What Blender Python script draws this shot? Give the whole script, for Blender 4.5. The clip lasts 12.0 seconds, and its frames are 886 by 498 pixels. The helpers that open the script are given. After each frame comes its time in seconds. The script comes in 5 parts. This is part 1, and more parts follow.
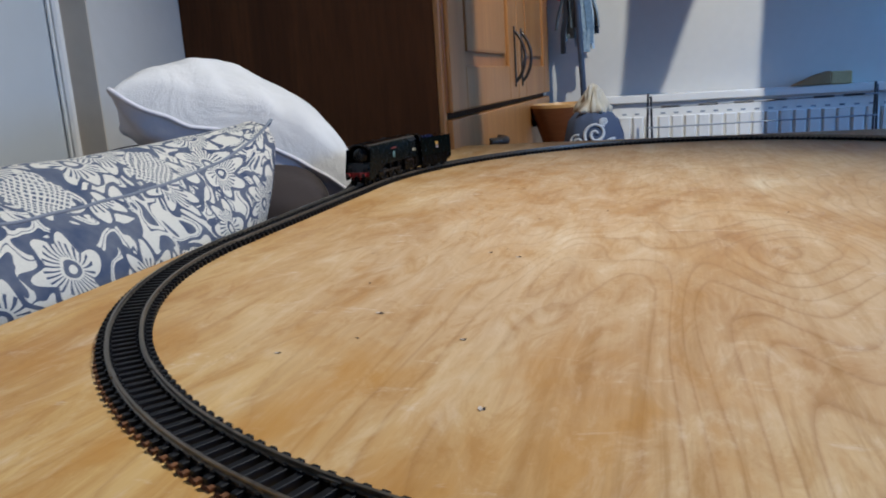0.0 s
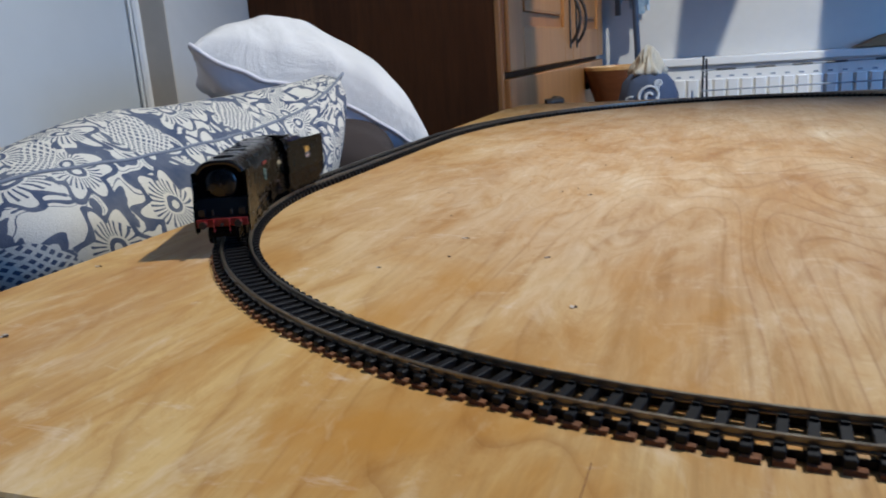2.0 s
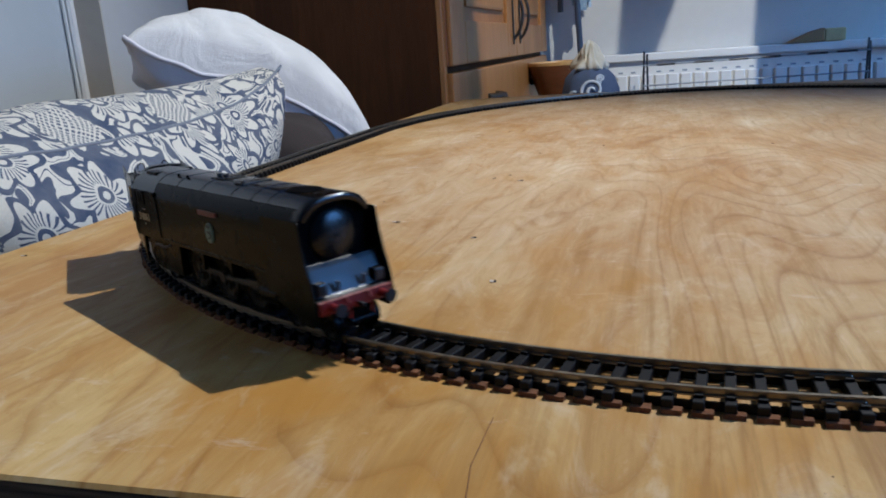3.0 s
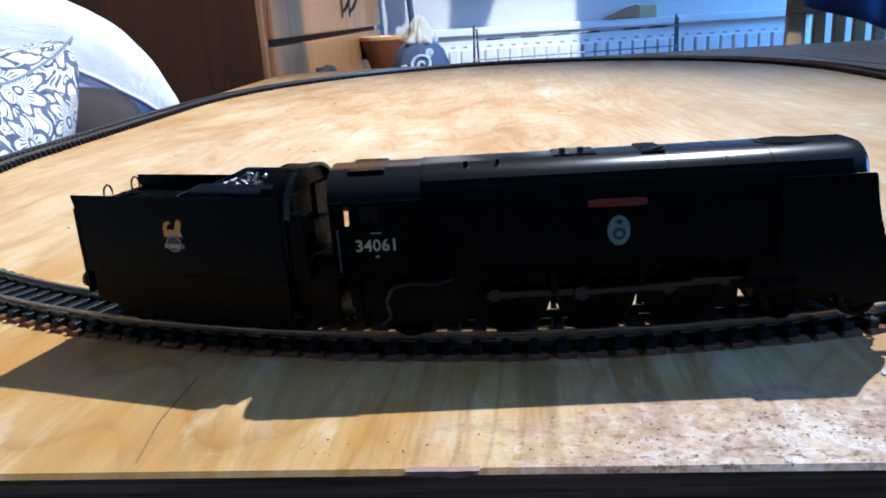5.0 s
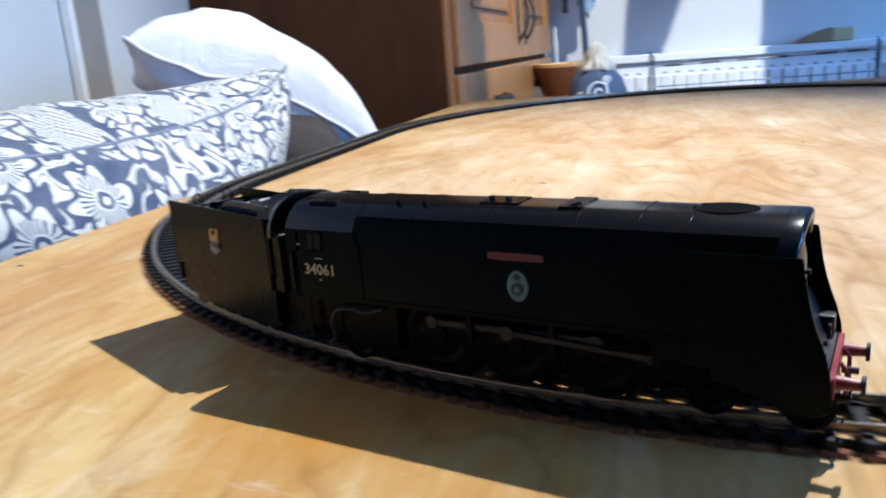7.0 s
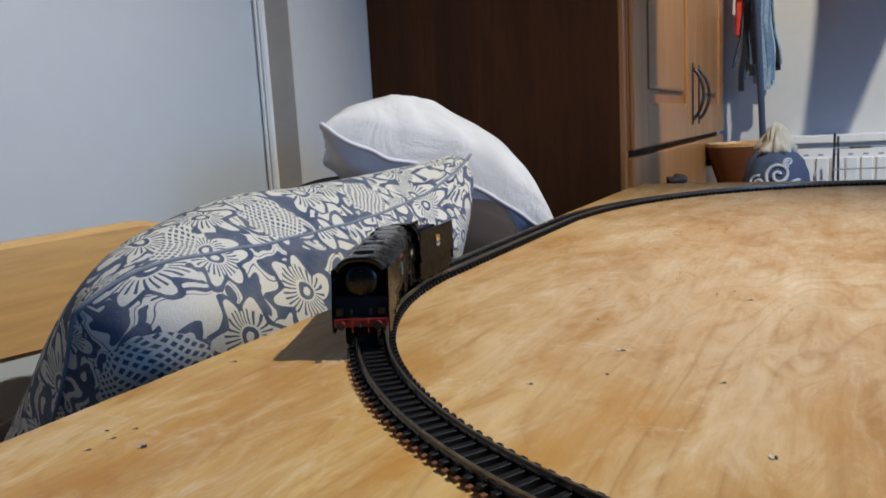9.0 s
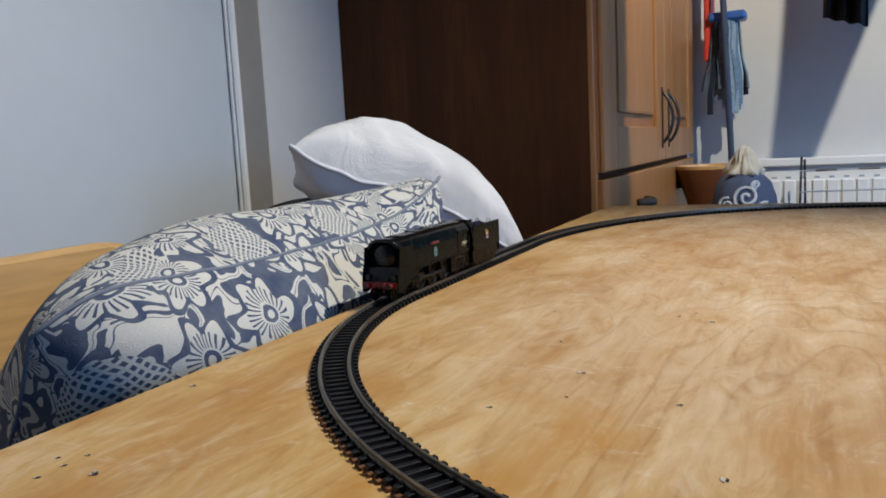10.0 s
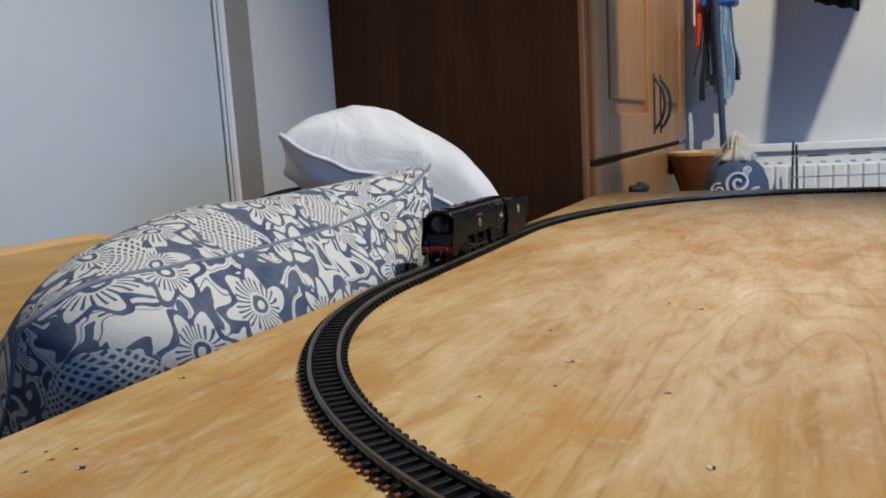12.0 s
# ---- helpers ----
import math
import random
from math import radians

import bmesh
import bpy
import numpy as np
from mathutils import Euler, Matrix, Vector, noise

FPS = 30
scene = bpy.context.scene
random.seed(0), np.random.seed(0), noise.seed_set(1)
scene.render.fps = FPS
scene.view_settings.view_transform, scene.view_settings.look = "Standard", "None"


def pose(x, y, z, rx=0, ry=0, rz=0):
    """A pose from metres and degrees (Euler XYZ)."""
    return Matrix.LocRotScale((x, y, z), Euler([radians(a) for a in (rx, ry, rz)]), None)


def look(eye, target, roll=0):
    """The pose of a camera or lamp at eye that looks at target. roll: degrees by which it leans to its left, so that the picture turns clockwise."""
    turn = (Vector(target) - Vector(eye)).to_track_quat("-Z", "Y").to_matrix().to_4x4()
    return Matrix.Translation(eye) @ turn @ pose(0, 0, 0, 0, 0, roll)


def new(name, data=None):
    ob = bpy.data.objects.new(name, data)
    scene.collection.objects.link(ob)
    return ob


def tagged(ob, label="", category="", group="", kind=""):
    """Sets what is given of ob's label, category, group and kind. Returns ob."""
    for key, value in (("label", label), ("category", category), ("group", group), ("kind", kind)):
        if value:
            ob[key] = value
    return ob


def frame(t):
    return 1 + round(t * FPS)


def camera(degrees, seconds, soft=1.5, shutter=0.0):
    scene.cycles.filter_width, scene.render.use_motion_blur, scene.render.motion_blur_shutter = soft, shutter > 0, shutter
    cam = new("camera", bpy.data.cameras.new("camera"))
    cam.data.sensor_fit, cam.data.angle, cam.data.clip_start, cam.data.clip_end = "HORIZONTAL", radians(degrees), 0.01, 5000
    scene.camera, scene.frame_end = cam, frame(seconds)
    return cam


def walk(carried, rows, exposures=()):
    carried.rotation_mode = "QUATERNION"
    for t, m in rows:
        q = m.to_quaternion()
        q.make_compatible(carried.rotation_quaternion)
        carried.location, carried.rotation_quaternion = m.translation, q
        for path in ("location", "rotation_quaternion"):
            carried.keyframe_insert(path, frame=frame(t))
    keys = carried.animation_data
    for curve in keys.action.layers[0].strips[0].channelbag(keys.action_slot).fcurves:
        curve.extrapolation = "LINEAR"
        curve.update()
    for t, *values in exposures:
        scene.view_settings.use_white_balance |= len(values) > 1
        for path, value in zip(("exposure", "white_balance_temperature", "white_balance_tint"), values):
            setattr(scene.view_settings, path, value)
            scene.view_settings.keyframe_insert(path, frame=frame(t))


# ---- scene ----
cam = camera(59.27, 12.0, soft=1.8, shutter=0.4)
PATH = [
    (0.0, -0.0579, -0.6196, 0.8856, 77.81, 3.59, 15.36),
    (0.5, -0.0672, -0.6322, 0.8833, 77.89, 3.76, 17.00),
    (1.0, -0.0754, -0.6419, 0.8794, 77.74, 3.71, 18.38),
    (1.5, -0.0824, -0.6539, 0.8760, 76.28, 3.60, 20.41),
    (2.0, -0.0709, -0.6689, 0.8696, 75.83, 3.84, 18.62),
    (2.5, -0.0588, -0.6754, 0.8614, 76.13, 4.48, 16.18),
    (3.0, -0.0539, -0.6752, 0.8610, 75.48, 3.91, 15.03),
    (3.2, -0.0468, -0.6891, 0.8709, 75.11, 3.84, 14.62),
    (4.8, -0.0065, -0.6769, 0.8543, 73.20, 3.67, 4.97),
    (5.0, -0.0037, -0.6776, 0.8547, 73.07, 3.49, 4.15),
    (5.5, -0.0005, -0.6801, 0.8542, 73.12, 3.59, 3.34),
    (6.0, -0.0041, -0.6801, 0.8524, 73.84, 3.62, 3.95),
    (6.5, -0.0155, -0.6729, 0.8530, 74.10, 3.86, 6.32),
    (7.0, -0.0749, -0.6484, 0.8560, 75.75, 4.24, 15.03),
    (7.5, -0.1033, -0.6381, 0.8620, 77.71, 4.87, 22.73),
    (7.7, -0.1024, -0.6461, 0.8667, 78.76, 5.00, 24.83),
    (9.3, -0.1138, -0.6417, 0.8889, 81.96, 2.87, 26.15),
    (9.5, -0.1102, -0.6410, 0.8884, 82.58, 2.88, 25.69),
    (10.0, -0.1041, -0.6398, 0.8891, 82.54, 2.92, 24.52),
    (10.5, -0.1030, -0.6392, 0.8905, 82.59, 2.81, 24.08),
    (11.0, -0.1007, -0.6392, 0.8895, 82.71, 3.04, 23.82),
    (11.5, -0.1009, -0.6393, 0.8887, 82.91, 3.07, 23.85),
    (12.0, -0.1016, -0.6371, 0.8899, 81.61, 3.32, 24.01),
]
walk(cam, [(t, pose(x, y, z, rx, ry, rz)) for t, x, y, z, rx, ry, rz in PATH],
     exposures=[(0.0, -0.12, 5700, 10), (2.0, -0.05, 5600, 10), (3.0, -0.16, 5450, 10), (4.8, 0.92, 4950, 10), (6.5, 0.90, 5000, 10), (7.5, 0.66, 5600, 10), (9.3, -0.08, 5950, 10), (12.0, -0.08, 5950, 10)])

# ---- world, lamps ----
world = bpy.data.worlds.new("sky")
scene.world = world
world.use_nodes = True
wn = world.node_tree.nodes
sky = wn.new("ShaderNodeTexSky")
sky.sky_type, sky.sun_disc = "NISHITA", False
sky.sun_elevation, sky.sun_rotation = radians(35), radians(150)
world.node_tree.links.new(sky.outputs[0], wn["Background"].inputs[0])
wn["Background"].inputs[1].default_value = 0.05

TOP = 0.75          # upper face of the board
RAIL = 0.757        # top of the rails
R2 = 0.440          # radius of the curves
STRAIGHT = 0.360    # length of the straights


def spot(name, place, aim, watts, colour, cone, blend, size):
    data = bpy.data.lights.new(name, "SPOT")
    data.energy, data.color, data.spot_size, data.spot_blend, data.shadow_soft_size = watts, colour, radians(cone), blend, size
    ob = new(name, data)
    ob.matrix_basis = look(place, aim)
    return ob


LAMP = (0.48, 0.39, 2.22)
BEAM = (-0.57, -0.13, TOP)
spot("ceiling_spot_light_beam", LAMP, BEAM, 148, (1.0, 0.93, 0.80), 81, 1.0, 0.014)
spot("ceiling_spot_wall_beam", (0.50, 0.72, 2.22), (-0.20, 2.35, 0.75), 138, (1.0, 0.92, 0.75), 66, 0.15, 0.012)
win = bpy.data.lights.new("window_daylight", "AREA")
win.shape, win.size, win.size_y, win.energy, win.color = "RECTANGLE", 0.95, 0.75, 21, (0.19, 0.46, 1.0)
new("window_daylight", win).matrix_basis = look((2.13, -0.45, 1.50), (0.0, -0.3, 1.1))
# blue fill added to brighten the radiator end of the far wall
wall_fill = bpy.data.lights.new("blue_wall_fill", "AREA")
wall_fill.shape, wall_fill.size, wall_fill.size_y, wall_fill.energy, wall_fill.color = "RECTANGLE", 0.70, 0.90, 9.5, (0.22, 0.50, 1.0)
wall_fill.spread = radians(95)
new("blue_wall_fill", wall_fill).matrix_basis = look((2.13, 1.80, 1.30), (0.95, 2.33, 0.9))
# ---- materials ----
class Mat:
    """A node material with short calls for its parts."""

    def __init__(self, name, rough=0.6, metal=0.0):
        self.m = bpy.data.materials.new(name)
        self.m.use_nodes = True
        self.t = self.m.node_tree
        self.b = self.t.nodes["Principled BSDF"]
        self.b.inputs["Roughness"].default_value = rough
        self.b.inputs["Metallic"].default_value = metal
        self.co = self.node("ShaderNodeTexCoord").outputs["Object"]

    def node(self, kind, **kw):
        n = self.t.nodes.new(kind)
        for k, val in kw.items():
            setattr(n, k, val)
        return n

    def put(self, a, b):
        if isinstance(a, (int, float, tuple)):
            b.default_value = a
        else:
            self.t.links.new(a, b)

    def scaled(self, s, src=None, shift=(0, 0, 0)):
        n = self.node("ShaderNodeMapping")
        n.inputs["Scale"].default_value = s
        n.inputs["Location"].default_value = shift
        self.put(src or self.co, n.inputs["Vector"])
        return n.outputs[0]

    def noise(self, vec, scale, detail=4, rough=0.55, distort=0.0):
        n = self.node("ShaderNodeTexNoise")
        self.put(vec, n.inputs["Vector"])
        n.inputs["Scale"].default_value, n.inputs["Detail"].default_value = scale, detail
        n.inputs["Roughness"].default_value, n.inputs["Distortion"].default_value = rough, distort
        return n.outputs["Fac"]

    def math(self, op, a, b=0.0, c=0.0):
        n = self.node("ShaderNodeMath", operation=op)
        self.put(a, n.inputs[0])
        self.put(b, n.inputs[1])
        self.put(c, n.inputs[2])
        return n.outputs[0]

    def ramp(self, fac, stops):
        n = self.node("ShaderNodeValToRGB")
        e = n.color_ramp.elements
        while len(e) < len(stops):
            e.new(0.5)
        for el, (p, c) in zip(e, stops):
            el.position = p
            el.color = (*c, 1) if isinstance(c, tuple) else (c, c, c, 1)
        self.put(fac, n.inputs[0])
        return n.outputs[0]

    def mix(self, fac, a, b, blend="MIX"):
        n = self.node("ShaderNodeMix", data_type="RGBA", blend_type=blend)
        self.put(fac, n.inputs[0])
        self.put((*a, 1) if isinstance(a, tuple) else a, n.inputs[6])
        self.put((*b, 1) if isinstance(b, tuple) else b, n.inputs[7])
        return n.outputs[2]

    def colour(self, c):
        self.put((*c, 1) if isinstance(c, tuple) else c, self.b.inputs["Base Color"])
        return self

    def bump(self, h, strength=0.2, dist=0.001):
        n = self.node("ShaderNodeBump")
        n.inputs["Strength"].default_value, n.inputs["Distance"].default_value = strength, dist
        self.put(h, n.inputs["Height"])
        self.put(n.outputs[0], self.b.inputs["Normal"])
        return self


def plain(name, colour, rough=0.6, metal=0.0, vary=0.15, scale=60.0, bump=0.05, dist=0.0005):
    m = Mat(name, rough, metal)
    f = m.noise(m.co, scale, 5)
    g = m.noise(m.co, scale / 9, 3)
    lo, hi = tuple(c * (1 - vary) for c in colour), tuple(min(1, c * (1 + vary)) for c in colour)
    m.colour(m.ramp(m.math("ADD", m.math("MULTIPLY", f, 0.5), m.math("MULTIPLY", g, 0.5)), [(0.3, lo), (0.7, hi)]))
    m.put(m.ramp(f, [(0.3, max(0.02, rough - 0.08)), (0.75, min(1, rough + 0.1))]), m.b.inputs["Roughness"])
    if bump:
        m.bump(f, bump, dist)
    return m.m


def plywood():
    m = Mat("birch plywood", 0.36)
    sep = m.node("ShaderNodeSeparateXYZ")
    m.put(m.co, sep.inputs[0])
    sx, sy, sz = sep.outputs
    # rotary-cut figure: contour lines of a slow noise stretched along the grain
    slow = m.noise(m.scaled((2.6, 0.75, 1.0), shift=(3.1, 0.4, 0)), 1.6, 2.5, 0.45, 0.35)
    bands = m.math("FRACT", m.math("MULTIPLY", m.math("ADD", slow, m.math("MULTIPLY", m.noise(m.scaled((30, 12, 1)), 1.0, 3), 0.008)), 40.0))
    line = m.ramp(bands, [(0.0, 0.95), (0.06, 0.65), (0.15, 0.18), (0.40, 0.0), (0.90, 0.08), (1.0, 0.55)])
    fine = m.noise(m.scaled((260, 7, 30)), 1.0, 5, 0.65)
    streak = m.noise(m.scaled((32, 1.6, 4)), 1.0, 4, 0.6)
    blotch = m.noise(m.scaled((7, 2.6, 2)), 1.0, 5, 0.62, 0.8)
    base = m.ramp(blotch, [(0.30, (0.46, 0.255, 0.105)), (0.45, (0.58, 0.385, 0.205)), (0.57, (0.65, 0.470, 0.280)), (0.70, (0.77, 0.63, 0.44))])
    base = m.mix(m.math("MULTIPLY", line, m.ramp(m.math("ADD", m.math("ADD", sx, 0.25), m.math("MULTIPLY", sy, -0.4)), [(0.05, 0.25), (0.30, 0.66)])), base, (0.33, 0.165, 0.06))
    base = m.mix(m.ramp(streak, [(0.45, 0.0), (0.70, 0.34)]), base, (0.42, 0.22, 0.08))
    base = m.mix(m.ramp(fine, [(0.38, 0.15), (0.60, 0.0)]), base, (0.33, 0.165, 0.065))
    # the varnish is yellower outside the loop, towards the front and left
    away = m.math("SQRT", m.math("ADD", m.math("POWER", m.math("MINIMUM", sx, 0.0), 2.0), m.math("POWER", m.math("MINIMUM", sy, 0.0), 2.0)))
    warm = m.ramp(m.math("ADD", away, m.math("MULTIPLY", m.noise(m.scaled((5, 4, 1)), 1.0, 3), 0.16)), [(0.36, 0.10), (0.56, 1.0)])
    base = m.mix(warm, base, m.mix(1.0, base, (1.0, 0.90, 0.55), "MULTIPLY"))
    # flecked figure at hand scale
    flame = m.noise(m.scaled((38, 13, 4), shift=(1.3, 0.2, 0)), 1.0, 7, 0.74, 0.9)
    base = m.mix(m.ramp(flame, [(0.38, 0.68), (0.50, 0.0)]), base, m.mix(1.0, base, (0.80, 0.66, 0.46), "MULTIPLY"))
    base = m.mix(m.ramp(flame, [(0.54, 0.0), (0.69, 0.42)]), base, (0.80, 0.66, 0.46))
    # a paler, greyer tone mixed in towards one side of the sheet
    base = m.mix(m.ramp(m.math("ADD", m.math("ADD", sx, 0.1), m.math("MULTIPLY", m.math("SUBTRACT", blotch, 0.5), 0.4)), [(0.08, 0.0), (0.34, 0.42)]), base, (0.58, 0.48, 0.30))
    # worn pale rubs across the sheet, and amber varnish stains
    rub = m.noise(m.scaled((15, 40, 3), shift=(0.7, 2.0, 0)), 1.0, 7, 0.75, 0.6)
    base = m.mix(m.ramp(rub, [(0.60, 0.0), (0.75, 0.72)]), base, (0.80, 0.70, 0.56))
    amber = m.noise(m.scaled((16, 9, 3), shift=(5, 1, 0)), 1.0, 3, 0.6, 0.5)
    front = m.ramp(m.math("ADD", sy, 0.5), [(0.05, 1.0), (0.34, 0.25)])
    base = m.mix(m.math("MULTIPLY", m.ramp(amber, [(0.48, 0.0), (0.66, 0.85)]), front), base, (0.50, 0.235, 0.040))
    strip = m.noise(m.scaled((85, 5, 3), shift=(2, 3, 0)), 1.0, 5, 0.7, 0.4)
    base = m.mix(m.math("MULTIPLY", m.math("MULTIPLY", m.ramp(strip, [(0.47, 0.0), (0.62, 0.85)]), m.ramp(m.math("ADD", sx, 0.5), [(0.34, 0.12), (0.47, 1.0)])), front), base, (0.36, 0.19, 0.055))
    pale = m.noise(m.scaled((22, 9, 3), shift=(8, 3, 0)), 1.0, 5, 0.7, 0.8)
    base = m.mix(m.math("MULTIPLY", m.ramp(pale, [(0.55, 0.0), (0.70, 0.6)]), front), base, (0.76, 0.60, 0.36))
    # spilt whitish filler near the front edge, speckled
    ex = m.math("SUBTRACT", sx, 0.135)
    ey = m.math("ADD", sy, 0.522)
    rad = m.math("ADD", m.math("POWER", m.math("MULTIPLY", ex, 5.0), 2.0), m.math("POWER", m.math("MULTIPLY", ey, 16.5), 2.0))
    edge = m.noise(m.scaled((40, 60, 20)), 1.0, 5, 0.7)
    spill = m.ramp(m.math("MULTIPLY", m.math("ADD", rad, m.math("MULTIPLY", edge, 1.6)), 0.4), [(0.40, 0.85), (0.66, 0.0)])
    speck = m.ramp(m.noise(m.co, 300, 4, 0.75), [(0.55, 0.0), (0.61, 0.9)])
    lump = m.noise(m.co, 170, 5, 0.75)
    grit = m.mix(speck, m.ramp(m.math("ADD", m.math("MULTIPLY", edge, 0.4), m.math("MULTIPLY", lump, 0.6)), [(0.38, (0.26, 0.14, 0.08)), (0.50, (0.55, 0.39, 0.28)), (0.60, (0.82, 0.72, 0.62))]), (0.13, 0.055, 0.03))
    base = m.mix(spill, base, grit)
    m.colour(m.mix(1.0, base, (0.93, 0.93, 0.95), "MULTIPLY"))
    m.put(m.ramp(blotch, [(0.3, 0.40), (0.7, 0.56)]), m.b.inputs["Roughness"])
    m.b.inputs["Specular IOR Level"].default_value = 0.22
    m.bump(m.math("ADD", fine, m.math("MULTIPLY", rub, 0.6)), 0.12, 0.0006)
    return m.m


def ply_edge():
    m = Mat("plywood edge", 0.75)
    n = m.noise(m.scaled((14, 14, 520)), 1.0, 3, 0.6)
    c = m.ramp(n, [(0.35, (0.05, 0.022, 0.010)), (0.55, (0.16, 0.09, 0.045)), (0.7, (0.24, 0.15, 0.08))])
    return m.colour(c).bump(n, 0.4, 0.001).m


def grained(name, dark, light, along="Z", rough=0.42, scale=1.0):
    m = Mat(name, rough)
    s = {"X": (0.7, 9, 9), "Y": (9, 0.7, 9), "Z": (9, 9, 0.7)}[along]
    s = tuple(q * scale for q in s)
    f = m.noise(m.scaled(tuple(q * 12 for q in s)), 1.0, 4, 0.6)
    w = m.noise(m.scaled(s), 1.0, 5, 0.6, 0.6)
    bands = m.ramp(m.math("FRACT", m.math("MULTIPLY", w, 7.0)), [(0.0, 0.5), (0.5, 0.0), (1.0, 0.5)])
    c = m.ramp(w, [(0.3, dark), (0.7, light)])
    c = m.mix(m.math("MULTIPLY", bands, 0.5), c, tuple(q * 0.72 for q in dark))
    c = m.mix(m.ramp(f, [(0.35, 0.35), (0.6, 0.0)]), c, tuple(q * 0.6 for q in dark))
    return m.colour(c).bump(f, 0.1, 0.0004).m


def printed_cloth(name, blue, cream, size):
    """A woodblock-like print: flowers, lattice and scrolls in blue and cream."""
    m = Mat(name, 0.9)
    uv = m.node("ShaderNodeUVMap").outputs[0]
    wob = m.node("ShaderNodeTexNoise")
    m.put(uv, wob.inputs["Vector"])
    wob.inputs["Scale"].default_value = 6.0
    add = m.node("ShaderNodeVectorMath", operation="MULTIPLY_ADD")
    m.put(wob.outputs["Color"], add.inputs[0])
    add.inputs[1].default_value = (0.10, 0.10, 0)
    m.put(uv, add.inputs[2])
    p = add.outputs[0]
    vor = m.node("ShaderNodeTexVoronoi", voronoi_dimensions="2D", feature="F1")
    vor.inputs["Scale"].default_value, vor.inputs["Randomness"].default_value = size, 0.85
    m.put(p, vor.inputs["Vector"])
    d = m.node("ShaderNodeVectorMath", operation="SUBTRACT")
    m.put(p, d.inputs[0])
    m.put(vor.outputs["Position"], d.inputs[1])
    sp = m.node("ShaderNodeSeparateXYZ")
    m.put(d.outputs[0], sp.inputs[0])
    ang = m.math("ARCTAN2", sp.outputs[1], sp.outputs[0])
    dist = m.math("MULTIPLY", vor.outputs["Distance"], 1.0)
    cr = m.node("ShaderNodeSeparateColor")
    m.put(vor.outputs["Color"], cr.inputs[0])
    rnd, rnd2 = cr.outputs[0], cr.outputs[1]
    petals = m.math("COSINE", m.math("MULTIPLY", ang, m.math("FLOOR", m.math("ADD", 5.0, m.math("MULTIPLY", rnd, 5.0)))))
    lim = m.math("ADD", 0.43, m.math("MULTIPLY", petals, 0.11))
    flower = m.math("LESS_THAN", dist, lim)
    vein = m.math("GREATER_THAN", m.math("COSINE", m.math("MULTIPLY", ang, 26.0)), 0.35)
    ring = m.math("MULTIPLY", m.math("GREATER_THAN", dist, 0.14), m.math("LESS_THAN", dist, 0.33))
    heart = m.math("LESS_THAN", m.math("ABSOLUTE", m.math("SUBTRACT", dist, 0.085)), 0.028)
    flow_ink = m.math("MAXIMUM", m.math("MULTIPLY", vein, ring), heart)
    rim = m.math("MULTIPLY", m.math("GREATER_THAN", dist, m.math("SUBTRACT", lim, 0.035)), flower)
    flow_ink = m.math("MAXIMUM", flow_ink, rim)
    # lattice cells
    sq = m.node("ShaderNodeSeparateXYZ")
    m.put(p, sq.inputs[0])
    a = m.math("SINE", m.math("MULTIPLY", m.math("ADD", sq.outputs[0], sq.outputs[1]), size * 30.0))
    b = m.math("SINE", m.math("MULTIPLY", m.math("SUBTRACT", sq.outputs[0], sq.outputs[1]), size * 30.0))
    lattice = m.math("MULTIPLY", m.math("LESS_THAN", m.math("ABSOLUTE", a), 0.80), m.math("LESS_THAN", m.math("ABSOLUTE", b), 0.80))
    # leaf and scroll ground
    wav = m.node("ShaderNodeTexNoise", noise_dimensions="2D")
    m.put(p, wav.inputs["Vector"])
    wav.inputs["Scale"].default_value, wav.inputs["Detail"].default_value, wav.inputs["Distortion"].default_value = size * 1.9, 0.5, 0.9
    f = m.math("FRACT", m.math("MULTIPLY", wav.outputs["Fac"], 2.6))
    leaf = m.math("GREATER_THAN", f, 0.55)
    stem = m.math("LESS_THAN", m.math("ABSOLUTE", m.math("SUBTRACT", f, 0.24)), 0.035)
    halo = m.math("LESS_THAN", dist, m.math("ADD", lim, 0.07))
    ground = m.math("MAXIMUM", m.math("MAXIMUM", leaf, stem), halo)
    is_lat = m.math("MULTIPLY", m.math("GREATER_THAN", rnd2, 0.70), m.math("LESS_THAN", dist, 0.47))
    ink = m.math("ADD", m.math("MULTIPLY", flower, flow_ink), m.math("MULTIPLY", m.math("SUBTRACT", 1.0, flower), ground))
    ink = m.math("ADD", m.math("MULTIPLY", is_lat, lattice), m.math("MULTIPLY", m.math("SUBTRACT", 1.0, is_lat), ink))
    weave = m.noise(m.co, 900, 2)
    fade = m.noise(m.co, 40, 4)
    c = m.mix(m.math("MULTIPLY", ink, m.ramp(fade, [(0.3, 0.85), (0.7, 1.0)])), cream, blue)
    c = m.mix(m.ramp(weave, [(0.35, 0.12), (0.6, 0.0)]), c, (0.12, 0.12, 0.13))
    m.colour(c).bump(m.math("ADD", weave, m.math("MULTIPLY", fade, 2.0)), 0.35, 0.0012)
    return m.m


def cotton(name, colour, lump=0.35):
    m = Mat(name, 0.95)
    weave = m.noise(m.co, 700, 2)
    crease = m.noise(m.scaled((9, 14, 9)), 1.0, 5, 0.55, 1.0)
    c = m.ramp(crease, [(0.3, tuple(q * 0.9 for q in colour)), (0.7, colour)])
    m.colour(c).bump(m.math("ADD", m.math("MULTIPLY", weave, 0.15), crease), lump, 0.006)
    return m.m


def glossless(m, level):
    m.node_tree.nodes["Principled BSDF"].inputs["Specular IOR Level"].default_value = level
    return m


